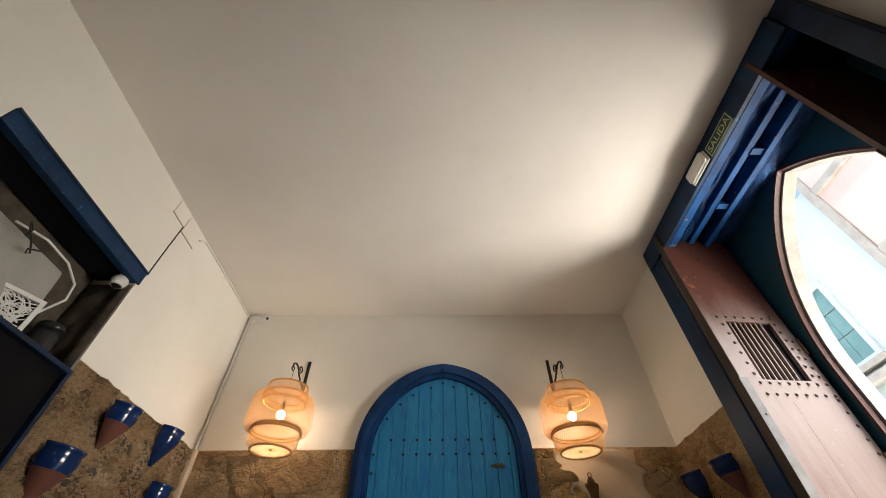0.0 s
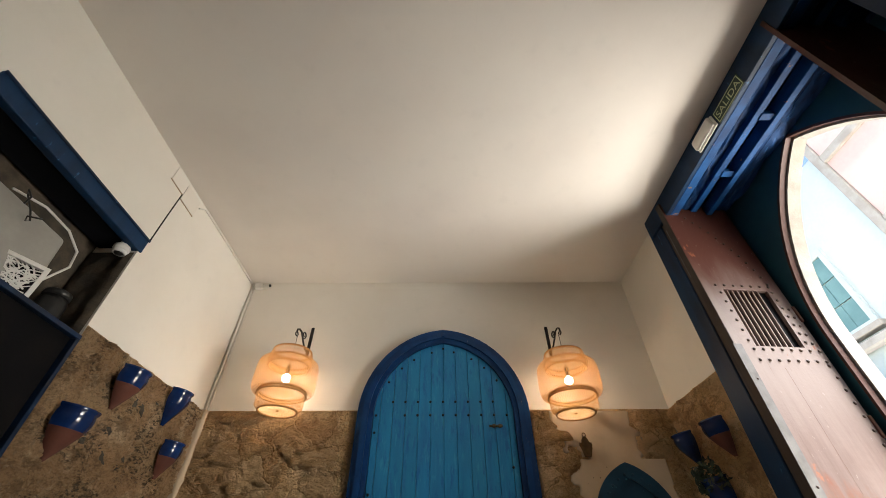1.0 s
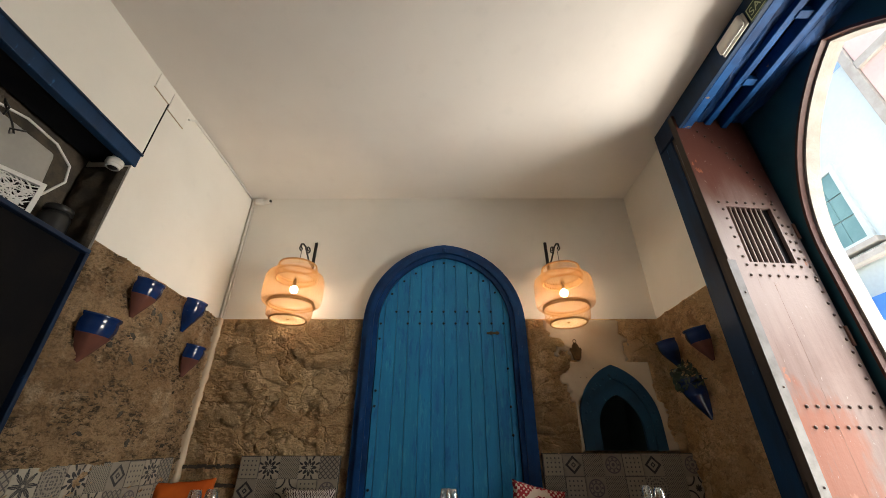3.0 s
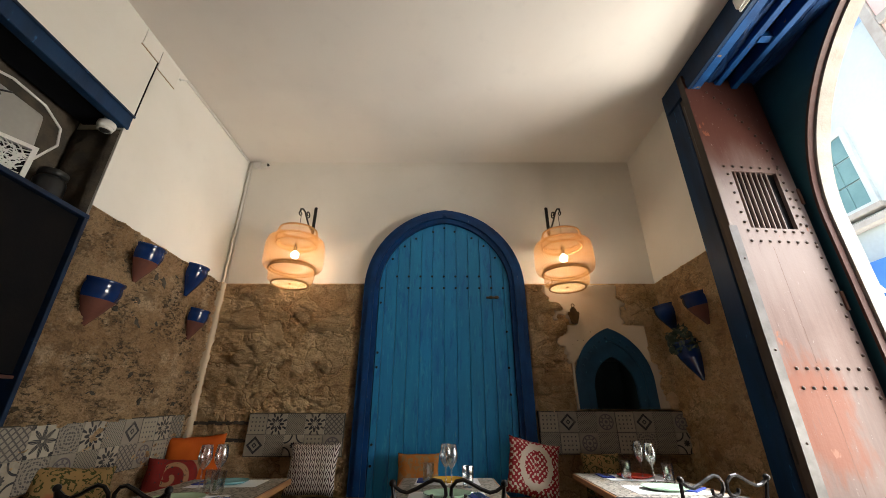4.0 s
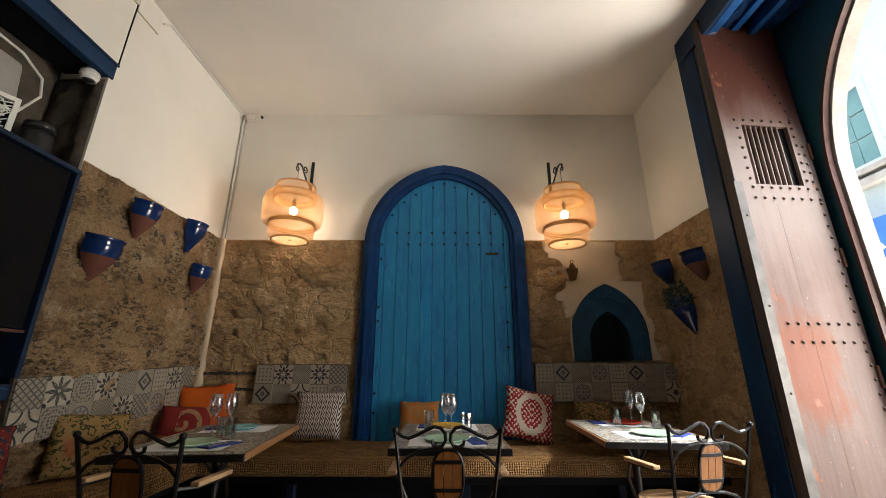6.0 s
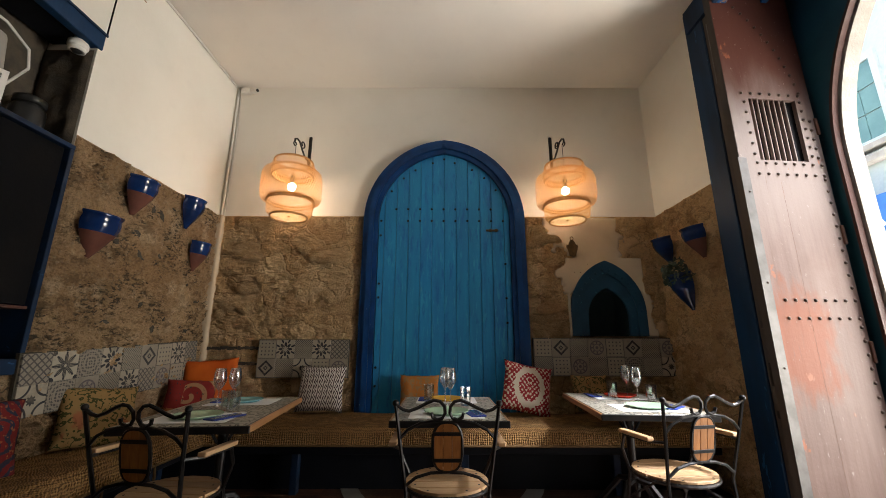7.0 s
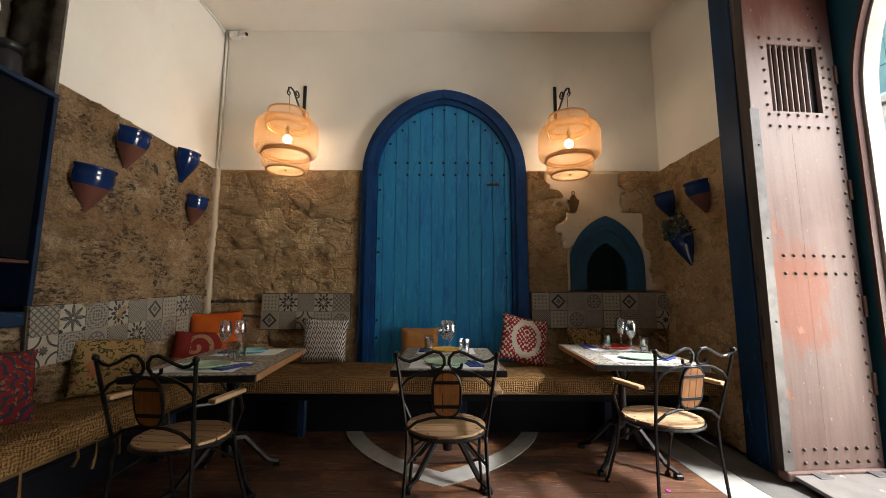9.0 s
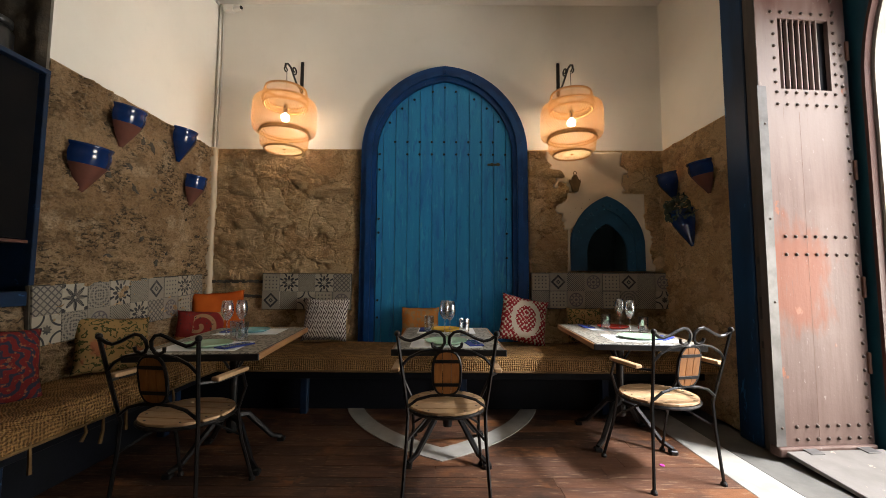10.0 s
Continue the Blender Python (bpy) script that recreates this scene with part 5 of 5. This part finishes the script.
# ---- chairs ----
def chair(m, label):
    c = thing("chair", m, label, "chair", "chairs at the tables")
    R = 0.215
    edges = [-R + 2 * R * k / 5 for k in range(6)]
    for a, b in zip(edges, edges[1:]):
        a, b = a + 0.0045, b - 0.0045
        ys = [a + (b - a) * k / 5 for k in range(6)]
        xr = [(math.sqrt(max(0.0004, R * R - y * y)), y) for y in ys]
        shape = xr + [(-x, y) for x, y in reversed(xr)]
        bm = extrude(shape, 0, 0.014)
        bmesh.ops.bevel(bm, geom=bm.edges[:], offset=0.0015, segments=1, affect='EDGES')
        part("seat_slat", bm, M_chair_wood, c, "", Matrix.Translation((0, 0, 0.441)) @ Matrix(((1, 0, 0, 0), (0, 0, 1, 0), (0, 1, 0, 0), (0, 0, 0, 1))))
    for k, (a, b) in enumerate(zip(edges, edges[1:])):
        for sx in (-1, 1):
            y = (a + b) / 2
            xx = sx * (math.sqrt(R * R - y * y) - 0.035)
            part("screw", lathe([(0.001, 0.0016), (0.006, 0.001), (0.006, 0.0), (0.001, 0.0)], 8), M_iron, c, "", pose(xx, y, 0.4552))
    ring = [(0.219 * math.cos(q), 0.219 * math.sin(q), 0.432) for q in (2 * math.pi * k / 28 for k in range(28))]
    part("seat_ring", tube(bmesh.new(), ring, 0.009, 6, True), M_iron, c)
    def lean(x, z): return (x, -0.195 - 0.085 * max(0.0, (z - 0.45)) / 0.42, z)
    for s in (-1, 1):
        post = part("back_leg", tube(bmesh.new(), [(s * 0.225, -0.215, 0.012), (s * 0.205, -0.195, 0.30), (s * 0.20, -0.19, 0.45), lean(s * 0.225, 0.66), lean(s * 0.25, 0.862)], 0.0095, 6), M_iron, c)
        own = bmesh.new()
        bmesh.ops.create_icosphere(own, subdivisions=2, radius=0.016)
        part("finial", own, M_iron, post, "", Matrix.Translation(lean(s * 0.25, 0.868)), True)
        part("foot", lathe([(0.001, 0.0), (0.018, 0.0), (0.018, 0.01), (0.011, 0.022), (0.001, 0.024)], 10), M_iron, post, "", Matrix.Translation((s * 0.225, -0.215, 0)))
        fl = part("front_leg", tube(bmesh.new(), [(s * 0.22, 0.235, 0.012), (s * 0.195, 0.16, 0.25), (s * 0.20, 0.11, 0.43), (s * 0.255, 0.085, 0.56), (s * 0.27, 0.03, 0.643)], 0.0095, 6), M_iron, c)
        part("foot", lathe([(0.001, 0.0), (0.018, 0.0), (0.018, 0.01), (0.011, 0.022), (0.001, 0.024)], 10), M_iron, fl, "", Matrix.Translation((s * 0.22, 0.235, 0)))
        arm = part("arm_bar", tube(bmesh.new(), [lean(s * 0.226, 0.655), (s * 0.262, -0.16, 0.648), (s * 0.27, 0.04, 0.643)], 0.008, 6), M_iron, c)
        part("armrest", box(s * 0.27 - 0.021, s * 0.27 + 0.021, -0.185, 0.055, 0.652, 0.674, 0.006, None, 2), M_chair_wood, arm, "pale wooden arm pad")
        pts = [(0.243, 0.857), (0.215, 0.838), (0.185, 0.831), (0.145, 0.845), (0.10, 0.868), (0.065, 0.882), (0.035, 0.876), (0.014, 0.852), (0.011, 0.822), (0.025, 0.798), (0.05, 0.791), (0.072, 0.803), (0.076, 0.823)]
        part("top_scroll", tube(bmesh.new(), [lean(s * x, z) for x, z in pts], 0.0085, 6), M_iron, c)
        pts = [(0.232, 0.70), (0.19, 0.745), (0.13, 0.775), (0.07, 0.785), (0.02, 0.782)]
        part("upper_bow", tube(bmesh.new(), [lean(s * x, z) for x, z in pts], 0.008, 6), M_iron, c)
        pts = [(0.202, 0.485), (0.15, 0.525), (0.08, 0.545), (0.0, 0.55)]
        part("lower_bow", tube(bmesh.new(), [lean(s * x, z) for x, z in pts], 0.008, 6), M_iron, c)
        pts = [(s * 0.203, -0.19, 0.31), (s * 0.10, -0.06, 0.39), (0, 0.0, 0.405), (-s * 0.08, 0.05, 0.38), (-s * 0.195, 0.15, 0.28)]
        part("under_brace", tube(bmesh.new(), pts, 0.007, 6), M_iron, c)
    oval = [(0.07 * math.copysign(abs(math.cos(q)) ** 0.75, math.cos(q)), 0.665 + 0.115 * math.copysign(abs(math.sin(q)) ** 0.75, math.sin(q))) for q in (2 * math.pi * k / 32 for k in range(32))]
    part("back_ring", tube(bmesh.new(), [lean(x, z) for x, z in oval], 0.0085, 6, True), M_iron, c)
    for k in range(3):
        a, b = -0.064 + 0.043 * k + 0.0015, -0.064 + 0.043 * (k + 1) - 0.0015
        def hz(x): return 0.108 * max(0.0, 1 - (abs(x) / 0.07) ** 2.67) ** 0.375
        top = [(a + (b - a) * q / 4, 0.665 + hz(a + (b - a) * q / 4)) for q in range(5)]
        bm = extrude(top + [(x, 1.33 - z) for x, z in reversed(top)], -0.007, 0.007)
        for v in bm.verts:
            v.co.y += lean(0, v.co.z)[1]
        part("back_slat", bm, M_back_wood, c, "amber wooden slat")
    for z in (0.605, 0.727):
        bm = box(-0.066, 0.066, -0.012, -0.0085, z - 0.009, z + 0.009, 0.001)
        for v in bm.verts:
            v.co.y += lean(0, v.co.z)[1]
        part("strap", bm, M_iron, c)
    return c


first = chair(pose(0.025, 2.29, 0), "wrought iron armchair with a round slatted seat")
copy_thing(first, pose(1.315, 2.46, 0, 0, 0, 12))
copy_thing(first, pose(-1.32, 2.12, 0, 0, 0, -6))

# ---- wall pots ----
def wall_pot(m, r, hgt, label, glaze_all=False, plant=False):
    p = thing("wall_pot", m, label, "wall planter", "wall pots")
    def half(prof):
        bm = lathe(prof, 18, None, math.pi)
        return bm
    cut = 0.58
    prof = [(0.016, 0.0), (r * 0.30, hgt * 0.13), (r * 0.60, hgt * 0.34), (r * 0.90, hgt * cut)]
    low = part("lower_body", half(prof), M_glaze if glaze_all else M_terracotta, p, "" if glaze_all else "bare terracotta foot", None, True)
    prof = [(r * 0.902, hgt * cut), (r * 1.0, hgt * 0.72), (r * 1.01, hgt * 0.82), (r * 0.95, hgt * 0.91), (r * 1.03, hgt * 0.955), (r * 1.05, hgt), (r * 0.98, hgt), (r * 0.88, hgt * 0.92), (r * 0.88, hgt * 0.7)]
    part("glazed_body", half(prof), M_glaze, p, "" if glaze_all else "glossy cobalt glaze", None, True)
    part("soil", lathe([(0.001, hgt * 0.8), (r * 0.88, hgt * 0.8)], 18, None, math.pi), M_black, p)
    if plant:
        bm = bmesh.new()
        pr = random.Random(3)
        for _ in range(260):
            a, d = pr.uniform(0, math.pi), pr.random() ** 0.5
            c0 = Vector((math.cos(a) * d * r * 1.35, math.sin(a) * d * r * 1.2, hgt * 0.95 + pr.uniform(-0.1, 0.17) * (1.1 - d * 0.5)))
            e = Vector((pr.uniform(-1, 1), pr.uniform(-1, 1), pr.uniform(-1, 1))).normalized()
            f = e.orthogonal().normalized()
            L = pr.uniform(0.018, 0.035)
            vs = [bm.verts.new(c0 + e * L), bm.verts.new(c0 + f * L * 0.4), bm.verts.new(c0 - e * L), bm.verts.new(c0 - f * L * 0.4)]
            bm.faces.new(vs)
        tagged(part("foliage", bm, M_leaf, p, "small dark green leaves"), kind="stuff")
    return p


def pot_left(y, z): return pose(XL + 0.058, y * 0.978, 1.13 + (z - 1.13) * 0.978, 0, 0, -90) @ Matrix.Diagonal((0.94, 0.90, 1, 1)) @ pose(0, 0, 0, -8)
wall_pot(pot_left(2.565, 1.70), 0.138, 0.305, "wall pot half glazed cobalt blue over terracotta")
wall_pot(pot_left(2.86, 2.105), 0.125, 0.29, "wall pot half glazed cobalt blue over terracotta")
wall_pot(pot_left(3.48, 2.18), 0.12, 0.29, "wall pot glazed cobalt blue all over", True)
wall_pot(pot_left(3.67, 1.815), 0.115, 0.28, "small wall pot half glazed cobalt blue over terracotta")
def pot_right(y, z): return pose(XR - 0.05, y, z, 0, 0, 90) @ Matrix.Diagonal((0.86, 1.05, 1, 1)) @ pose(0, 0, 0, -10)
wall_pot(pot_right(3.72, 1.90), 0.12, 0.27, "dark blue glazed wall pot in the shade", True)
wall_pot(pot_right(3.24, 1.865), 0.12, 0.275, "wall pot half glazed cobalt blue over terracotta")
wall_pot(pot_right(3.49, 1.44), 0.13, 0.34, "blue glazed wall pot with a leafy plant", True, True)

# bronze ornament by the niche
orn = thing("wall_ornament", pose(1.345, YB - 0.045, 2.13), "small old bronze ornament hung on the wall", "ornament")
bm = extrude([(-0.03, -0.10), (0.03, -0.10), (0.045, -0.03), (0.06, 0.0), (0.055, 0.025), (0.035, 0.01), (0.03, 0.05), (0.012, 0.075), (-0.012, 0.075), (-0.03, 0.05), (-0.035, 0.01), (-0.055, 0.025), (-0.06, 0.0), (-0.045, -0.03)], -0.018, 0.0)
bmesh.ops.bevel(bm, geom=[e for e in bm.edges if all(v.co.y < -0.01 for v in e.verts)], offset=0.006, segments=2, affect='EDGES')
part("shield", bm, M_bronze, orn)
ring = [(0.016 * math.cos(q), -0.01, 0.09 + 0.018 * math.sin(q)) for q in (2 * math.pi * k / 14 for k in range(14))]
part("loop", tube(bmesh.new(), ring, 0.004, 5, True), M_bronze, orn)
for k in range(9):
    hole = tagged(part("nail_hole", lathe([(0.001, 0.003), (0.0045, 0.002), (0.0045, 0.0), (0.001, 0.0)], 8), M_black, wall_back, "", pose(1.30 + 0.06 * (k % 4) + rnd.uniform(-0.02, 0.02), YB - 0.034, 1.93 - 0.05 * (k // 4) + rnd.uniform(-0.02, 0.02), 90)))

# ---- recess: beam, cabinet and what stands on it ----
beam = thing("recess_beam", pose(0, 0, 0), "thick worn blue timber beam over the recess", "beam", kind="structure")
bm = box(XL - 0.055, XL + 0.012, LO0, LO1 + 0.03, 3.142, LZ1, 0.008, None, 2)
part("timber", bm, M_jamb, beam)
# Underside shade of the beam put into this board's near-black colour.
part("soffit_board", box(XL - 0.32, XL - 0.056, LO0, LO1 - 0.001, 3.165, LZ1 - 0.002, 0.006), M_shade_black, beam, "board behind the beam with its shade in the colour")
part("edge_batten", box(XL + 0.0125, XL + 0.024, LO0, LO1 + 0.035, 3.255, LZ1 + 0.006, 0.003), M_navy, beam)
cab = thing("cabinet", pose(0, 0, 0), "blue framed cabinet with a dark open front built into the recess", "cabinet")
y0, y1, z0, z1 = LO0 + 0.01, LO1 - 0.01, LZ0 + 0.002, 2.385
part("top_board", box(XL - 0.34, XL + 0.03, y0, y1, z1 - 0.03, z1, 0.003), M_navy, cab)
part("side_board", box(XL - 0.34, XL + 0.03, y1 - 0.03, y1 - 0.001, z0, z1 - 0.031, 0.003), M_navy, cab)
part("side_board", box(XL - 0.34, XL + 0.03, y0, y0 + 0.03, z0, z1 - 0.031, 0.003), M_navy, cab)
# Darkness inside the cabinet is put into this near-black board.
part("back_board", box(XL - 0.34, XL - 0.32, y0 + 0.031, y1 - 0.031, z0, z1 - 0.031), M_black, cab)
part("base_board", box(XL - 0.319, XL + 0.045, y0 + 0.031, y1 + 0.0, z0, 1.06, 0.005), M_navy, cab)
part("shelf", box(XL - 0.319, XL + 0.005, y0 + 0.031, y1 - 0.031, 1.335, 1.352), M_red_brown, cab)
# Near-black sheet across the open front, giving it a dark inside.
part("door_panel", box(XL - 0.02, XL - 0.008, y0 + 0.04, y1 - 0.034, 1.36, z1 - 0.033), M_black, cab, "near-black sheet for the dark inside")

jar = thing("glass_jar", pose(-2.57, 2.15, 2.385), "dark glossy storage jar with a lid", "jar")
part("jar_body", lathe([(0.001, 0.0), (0.075, 0.0), (0.085, 0.02), (0.085, 0.16), (0.07, 0.19), (0.066, 0.19), (0.08, 0.155), (0.08, 0.02), (0.001, 0.01)], 20), M_black_plastic, jar, "", None, True)
part("lid", lathe([(0.001, 0.25), (0.05, 0.25), (0.078, 0.235), (0.08, 0.20), (0.001, 0.195)], 20), M_black_plastic, jar, "dark domed lid", None, True)
part("contents", lathe([(0.001, 0.13), (0.077, 0.13), (0.077, 0.022), (0.001, 0.018)], 16), M_black, jar)
fret = thing("fretwork_box", pose(-2.52, 1.78, 2.385, 0, 0, 62), "white box with a cut-out fretwork front", "box")
part("core", box(-0.13, 0.13, 0.012, 0.14, 0.0, 0.22, 0.003), M_black, fret)
part("box_frame", extrude([(-0.15, 0), (0.15, 0), (0.15, 0.25), (-0.15, 0.25)], 0.0, 0.15, None, [(-0.125, 0.025), (0.125, 0.025), (0.125, 0.225), (-0.125, 0.225)]), M_plastic, fret)
bm = bmesh.new()
fr = random.Random(8)
for _ in range(110):
    cx, cz, a, L = fr.uniform(-0.11, 0.11), fr.uniform(0.035, 0.215), fr.uniform(0, 3.14), fr.uniform(0.015, 0.05)
    dx, dz = math.cos(a) * L, math.sin(a) * L
    pa = [(max(-0.124, min(0.124, cx + s * dx)), 0.006, max(0.026, min(0.224, cz + s * dz))) for s in (-1, 0, 1)]
    tube(bm, pa, 0.004, 4)
tagged(part("fretwork", bm, M_plastic, fret), kind="stuff")
tray = thing("appliance", pose(-2.62, 1.37, 2.387, 0, -8, 0), "pale grey boxy appliance with a white cable", "appliance")
part("housing", box(-0.10, 0.10, 0.0, 0.62, 0.0, 0.56, 0.04, None, 3), M_grey_panel, tray, "", None, True)
part("cable", tube(bmesh.new(), [(0.10, 0.15, 0.56), (0.13, 0.35, 0.60), (0.14, 0.55, 0.58), (0.14, 0.68, 0.50), (0.13, 0.70, 0.38), (0.12, 0.60, 0.20), (0.12, 0.45, 0.02)], 0.008, 6), M_plastic, tray, "white cable", None, True)
cord = [(0.20 + 0.05 * math.sin(k * 0.9), 0.12 + 0.05 * k / 2 + 0.06 * math.cos(k * 1.3), 0.44 + 0.05 * math.sin(k * 0.7)) for k in range(9)]
part("cable", tube(bmesh.new(), cord, 0.006, 5), M_black_plastic, tray, "tangled black cable", None, True)
dome = thing("dome_camera", pose(-2.47, 2.245, 3.165, 180), "white dome security camera under the beam", "security camera")
part("base", lathe([(0.001, 0.0), (0.030, 0.0), (0.032, 0.035), (0.055, 0.042), (0.057, 0.072), (0.05, 0.087), (0.001, 0.088)], 24), M_plastic, dome, "", None, True)
part("eye", lathe([(0.036, 0.086), (0.034, 0.102), (0.022, 0.117), (0.001, 0.122)], 20), M_black_plastic, dome, "", None, True)
part("collar", lathe([(0.050, 0.086), (0.046, 0.104), (0.037, 0.110), (0.036, 0.092)], 24), M_plastic, dome, "", None, True)

# ---- wiring, signs and small fixtures ----
conduit = thing("cable_conduit", pose(0, 0, 0), "white cable trunking along the ceiling edge and corner", "cable")
part("run", tube(bmesh.new(), [(XL + 0.012, 2.62, ZC - 0.10), (XL + 0.012, 2.70, ZC - 0.03), (XL + 0.012, 3.4, ZC - 0.022), (XL + 0.012, YB - 0.03, ZC - 0.025)], 0.011, 6), M_plastic, conduit)
part("drop", tube(bmesh.new(), [(XL + 0.03, YB - 0.014, ZC - 0.03), (XL + 0.034, YB - 0.014, 3.3), (XL + 0.03, YB - 0.014, ZB + 0.01)], 0.011, 6), M_plastic, conduit)
part("thin_wire", tube(bmesh.new(), [(XL + 0.055, YB - 0.006, ZC - 0.08), (XL + 0.065, YB - 0.006, 3.3), (XL + 0.055, YB - 0.006, ZB + 0.01)], 0.004, 5), M_plastic, conduit)
seam = thing("wall_seam", pose(0, 0, 0), "dark seam and cover plates on the white wall", "cover plate", kind="structure")
part("seam_line", tube(bmesh.new(), [(XL + 0.002, 2.355, LZ1 + 0.01), (XL + 0.002, 2.36, 3.6), (XL + 0.002, 2.372, 3.99)], 0.006, 4), M_black, seam)
for a, b, c, d in ((2.18, 2.37, 3.88, 4.045), (2.375, 2.60, 3.83, 4.02)):
    pl = part("cover_plate", box(XL + 0.001, XL + 0.010, a, b, c, d, 0.002), M_white, seam)
    part("plate_edge", box(XL + 0.0005, XL + 0.006, a - 0.005, b + 0.003, c - 0.006, c - 0.001), M_stone_warm, pl)
secur = thing("security_camera", pose(-2.33, YB, 3.985), "small white box camera on the wall", "security camera")
part("mount", box(0, 0.10, -0.06, -0.001, -0.035, 0.035, 0.008, None, 2), M_plastic, secur)
part("camera_body", tube(bmesh.new(), [(0.10, -0.03, -0.005), (0.19, -0.06, -0.01)], 0.026, 12), M_plastic, secur)
part("camera_eye", tube(bmesh.new(), [(0.188, -0.062, -0.01), (0.196, -0.066, -0.01)], 0.018, 12), M_black_plastic, secur)

M_sign = worn("dark_green_sign", (0.015, 0.045, 0.028), (0.012, 0.035, 0.022), 0.4, scale=6)
M_glowtext = worn("pale_sign_ink", (0.52, 0.58, 0.36), (0.48, 0.54, 0.33), 0.5, scale=6)
FACE = Matrix(((0, 0, -1, 2.168), (-1, 0, 0, 0), (0, 1, 0, 0), (0, 0, 0, 1)))


def writing(text, size, material, parent, m, label=""):
    cu = bpy.data.curves.new("lettering", 'FONT')
    cu.body, cu.size, cu.extrude, cu.align_x, cu.align_y = text, size, 0.0006, 'CENTER', 'CENTER'
    tmp = new("lettering", cu)
    me = bpy.data.meshes.new_from_object(tmp.evaluated_get(bpy.context.evaluated_depsgraph_get()))
    bpy.data.objects.remove(tmp)
    me.materials.clear()
    me.materials.append(material)
    ob = new("lettering", me)
    ob.matrix_basis = m
    ob.parent = parent
    return ob


sign = thing("exit_sign", Matrix.Translation((0, 1.455, 3.895)) @ FACE, "dark green exit sign lettered SALIDA", "sign")
part("plate", box(-0.165, 0.165, -0.065, 0.065, 0.0, 0.003), M_sign, sign)
part("border", extrude([(-0.158, -0.058), (0.158, -0.058), (0.158, 0.058), (-0.158, 0.058)], 0, 0.001, None, [(-0.151, -0.051), (0.151, -0.051), (0.151, 0.051), (-0.151, 0.051)]), M_glowtext, sign, "", Matrix.Translation((0, 0, 0.0042)) @ Matrix.Rotation(radians(90), 4, 'X'))
writing("SALIDA", 0.088, M_glowtext, sign, Matrix.Translation((0, 0, 0.004)))
em = thing("emergency_light", Matrix.Translation((0, 1.765, 3.905)) @ FACE, "white oblong emergency light on the lintel", "light fixture")
part("base", box(-0.135, 0.135, -0.065, 0.065, 0.0, 0.018, 0.012, None, 2), M_plastic, em)
part("diffuser", box(-0.128, 0.128, -0.058, 0.058, 0.018, 0.052, 0.022, None, 3), M_plastic, em, "milky white cover", None, True)
catch = thing("door_catch", pose(2.30, 0.985, 3.60), "small white catch on the door leaf", "catch")
part("catch_body", box(-0.02, 0.02, -0.014, 0.02, -0.015, 0.015, 0.004), M_plastic, catch)
petal = tagged(part("petal", lathe([(0.001, 0.004), (0.012, 0.007), (0.016, 0.003), (0.001, 0.001)], 8), worn("magenta_petal", (0.42, 0.03, 0.25), (0.35, 0.02, 0.2), 0.6), None, "", pose(1.36, 2.52, 0.0)), "fallen magenta flower petal on the floor", "petal")

# ---- street ----
tagged(part("ground", box(XO + 0.1, 400, -400, 400, -0.4, -0.06), M_street), "pale paved street", "ground", kind="structure")
house = thing("house", pose(6.6, 0, 0), "white house front across the street with pale shuttered windows", "building")
part("wall", box(0, 1.0, -14, 16, -0.1, 6.9), M_facade, house)
for y, z in ((5.42, 4.20), (8.4, 4.20), (11.2, 4.20), (-4.0, 1.0)):
    w = part("window", extrude([(-0.34, -0.08), (0.34, -0.08), (0.34, 1.38), (-0.34, 1.38)], -0.05, 0.02, None, [(-0.25, 0.0), (0.25, 0.0), (0.25, 1.26), (-0.25, 1.26)]), M_facade, house, "", Matrix.Translation((0, y, z)) @ Matrix.Rotation(radians(-90), 4, 'Z'))
    for s in (-1, 1):
        for k in range(3):
            part("pane", box(s * 0.122 - 0.118, s * 0.122 + 0.118, -0.03, -0.008, 0.42 * k + 0.01, 0.42 * k + 0.41, 0.003), M_shutter, w)
    part("sill", box(-0.42, 0.42, -0.14, 0.03, -0.17, -0.081, 0.01), M_stone_pale, w)
part("cornice", box(-0.14, 0.0, 3.98, 16, 3.82, 3.97, 0.03), M_stone_pale, house)
shop = thing("shop_sign", pose(6.44, 5.6, 2.98), "blue shop sign with a white chevron", "sign")
part("board", box(0, 0.06, -0.9, 1.6, -0.35, 0.33, 0.005), M_signblue, shop)
bm = bmesh.new()
for a, b in (((-0.16, -0.14), (0.0, 0.14)), ((0.0, 0.14), (0.16, -0.14))):
    tube(bm, [(-0.01, a[0], a[1]), (-0.01, b[0], b[1])], 0.035, 5)
part("chevron", bm, M_plastic, shop)
pinkh = thing("house", pose(6.45, 0, 0), "pink rendered upper storey with pale stone bands", "building")
part("wall", box(0, 0.14, -14, 3.93, 5.2, 7.2), M_pink, pinkh)
part("corner_stone", box(-0.04, 0.15, 3.935, 4.08, 3.97, 7.2, 0.01), M_stone_pale, pinkh)
for z in (5.02, 6.45):
    part("stone_band", box(-0.06, 0.14, -14, 3.93, z, z + 0.17, 0.02), M_stone_pale, pinkh)

# ---- floor boards ----
yb = 3.94
row = 0
while yb > -1.2:
    w = rnd.uniform(0.10, 0.15)
    xs0 = -2.40
    while xs0 < 1.66:
        L = min(rnd.uniform(0.9, 2.2), 1.676 - xs0)
        if 1.676 - (xs0 + L) < 0.3:
            L = 1.676 - xs0
        part("floor_board", box(xs0 + 0.0012, xs0 + L - 0.0012, yb - w + 0.0015, yb - 0.0015, -0.021, -0.001 + rnd.uniform(-0.0015, 0.0005)), M_floor, floor)
        xs0 += L
    yb -= w
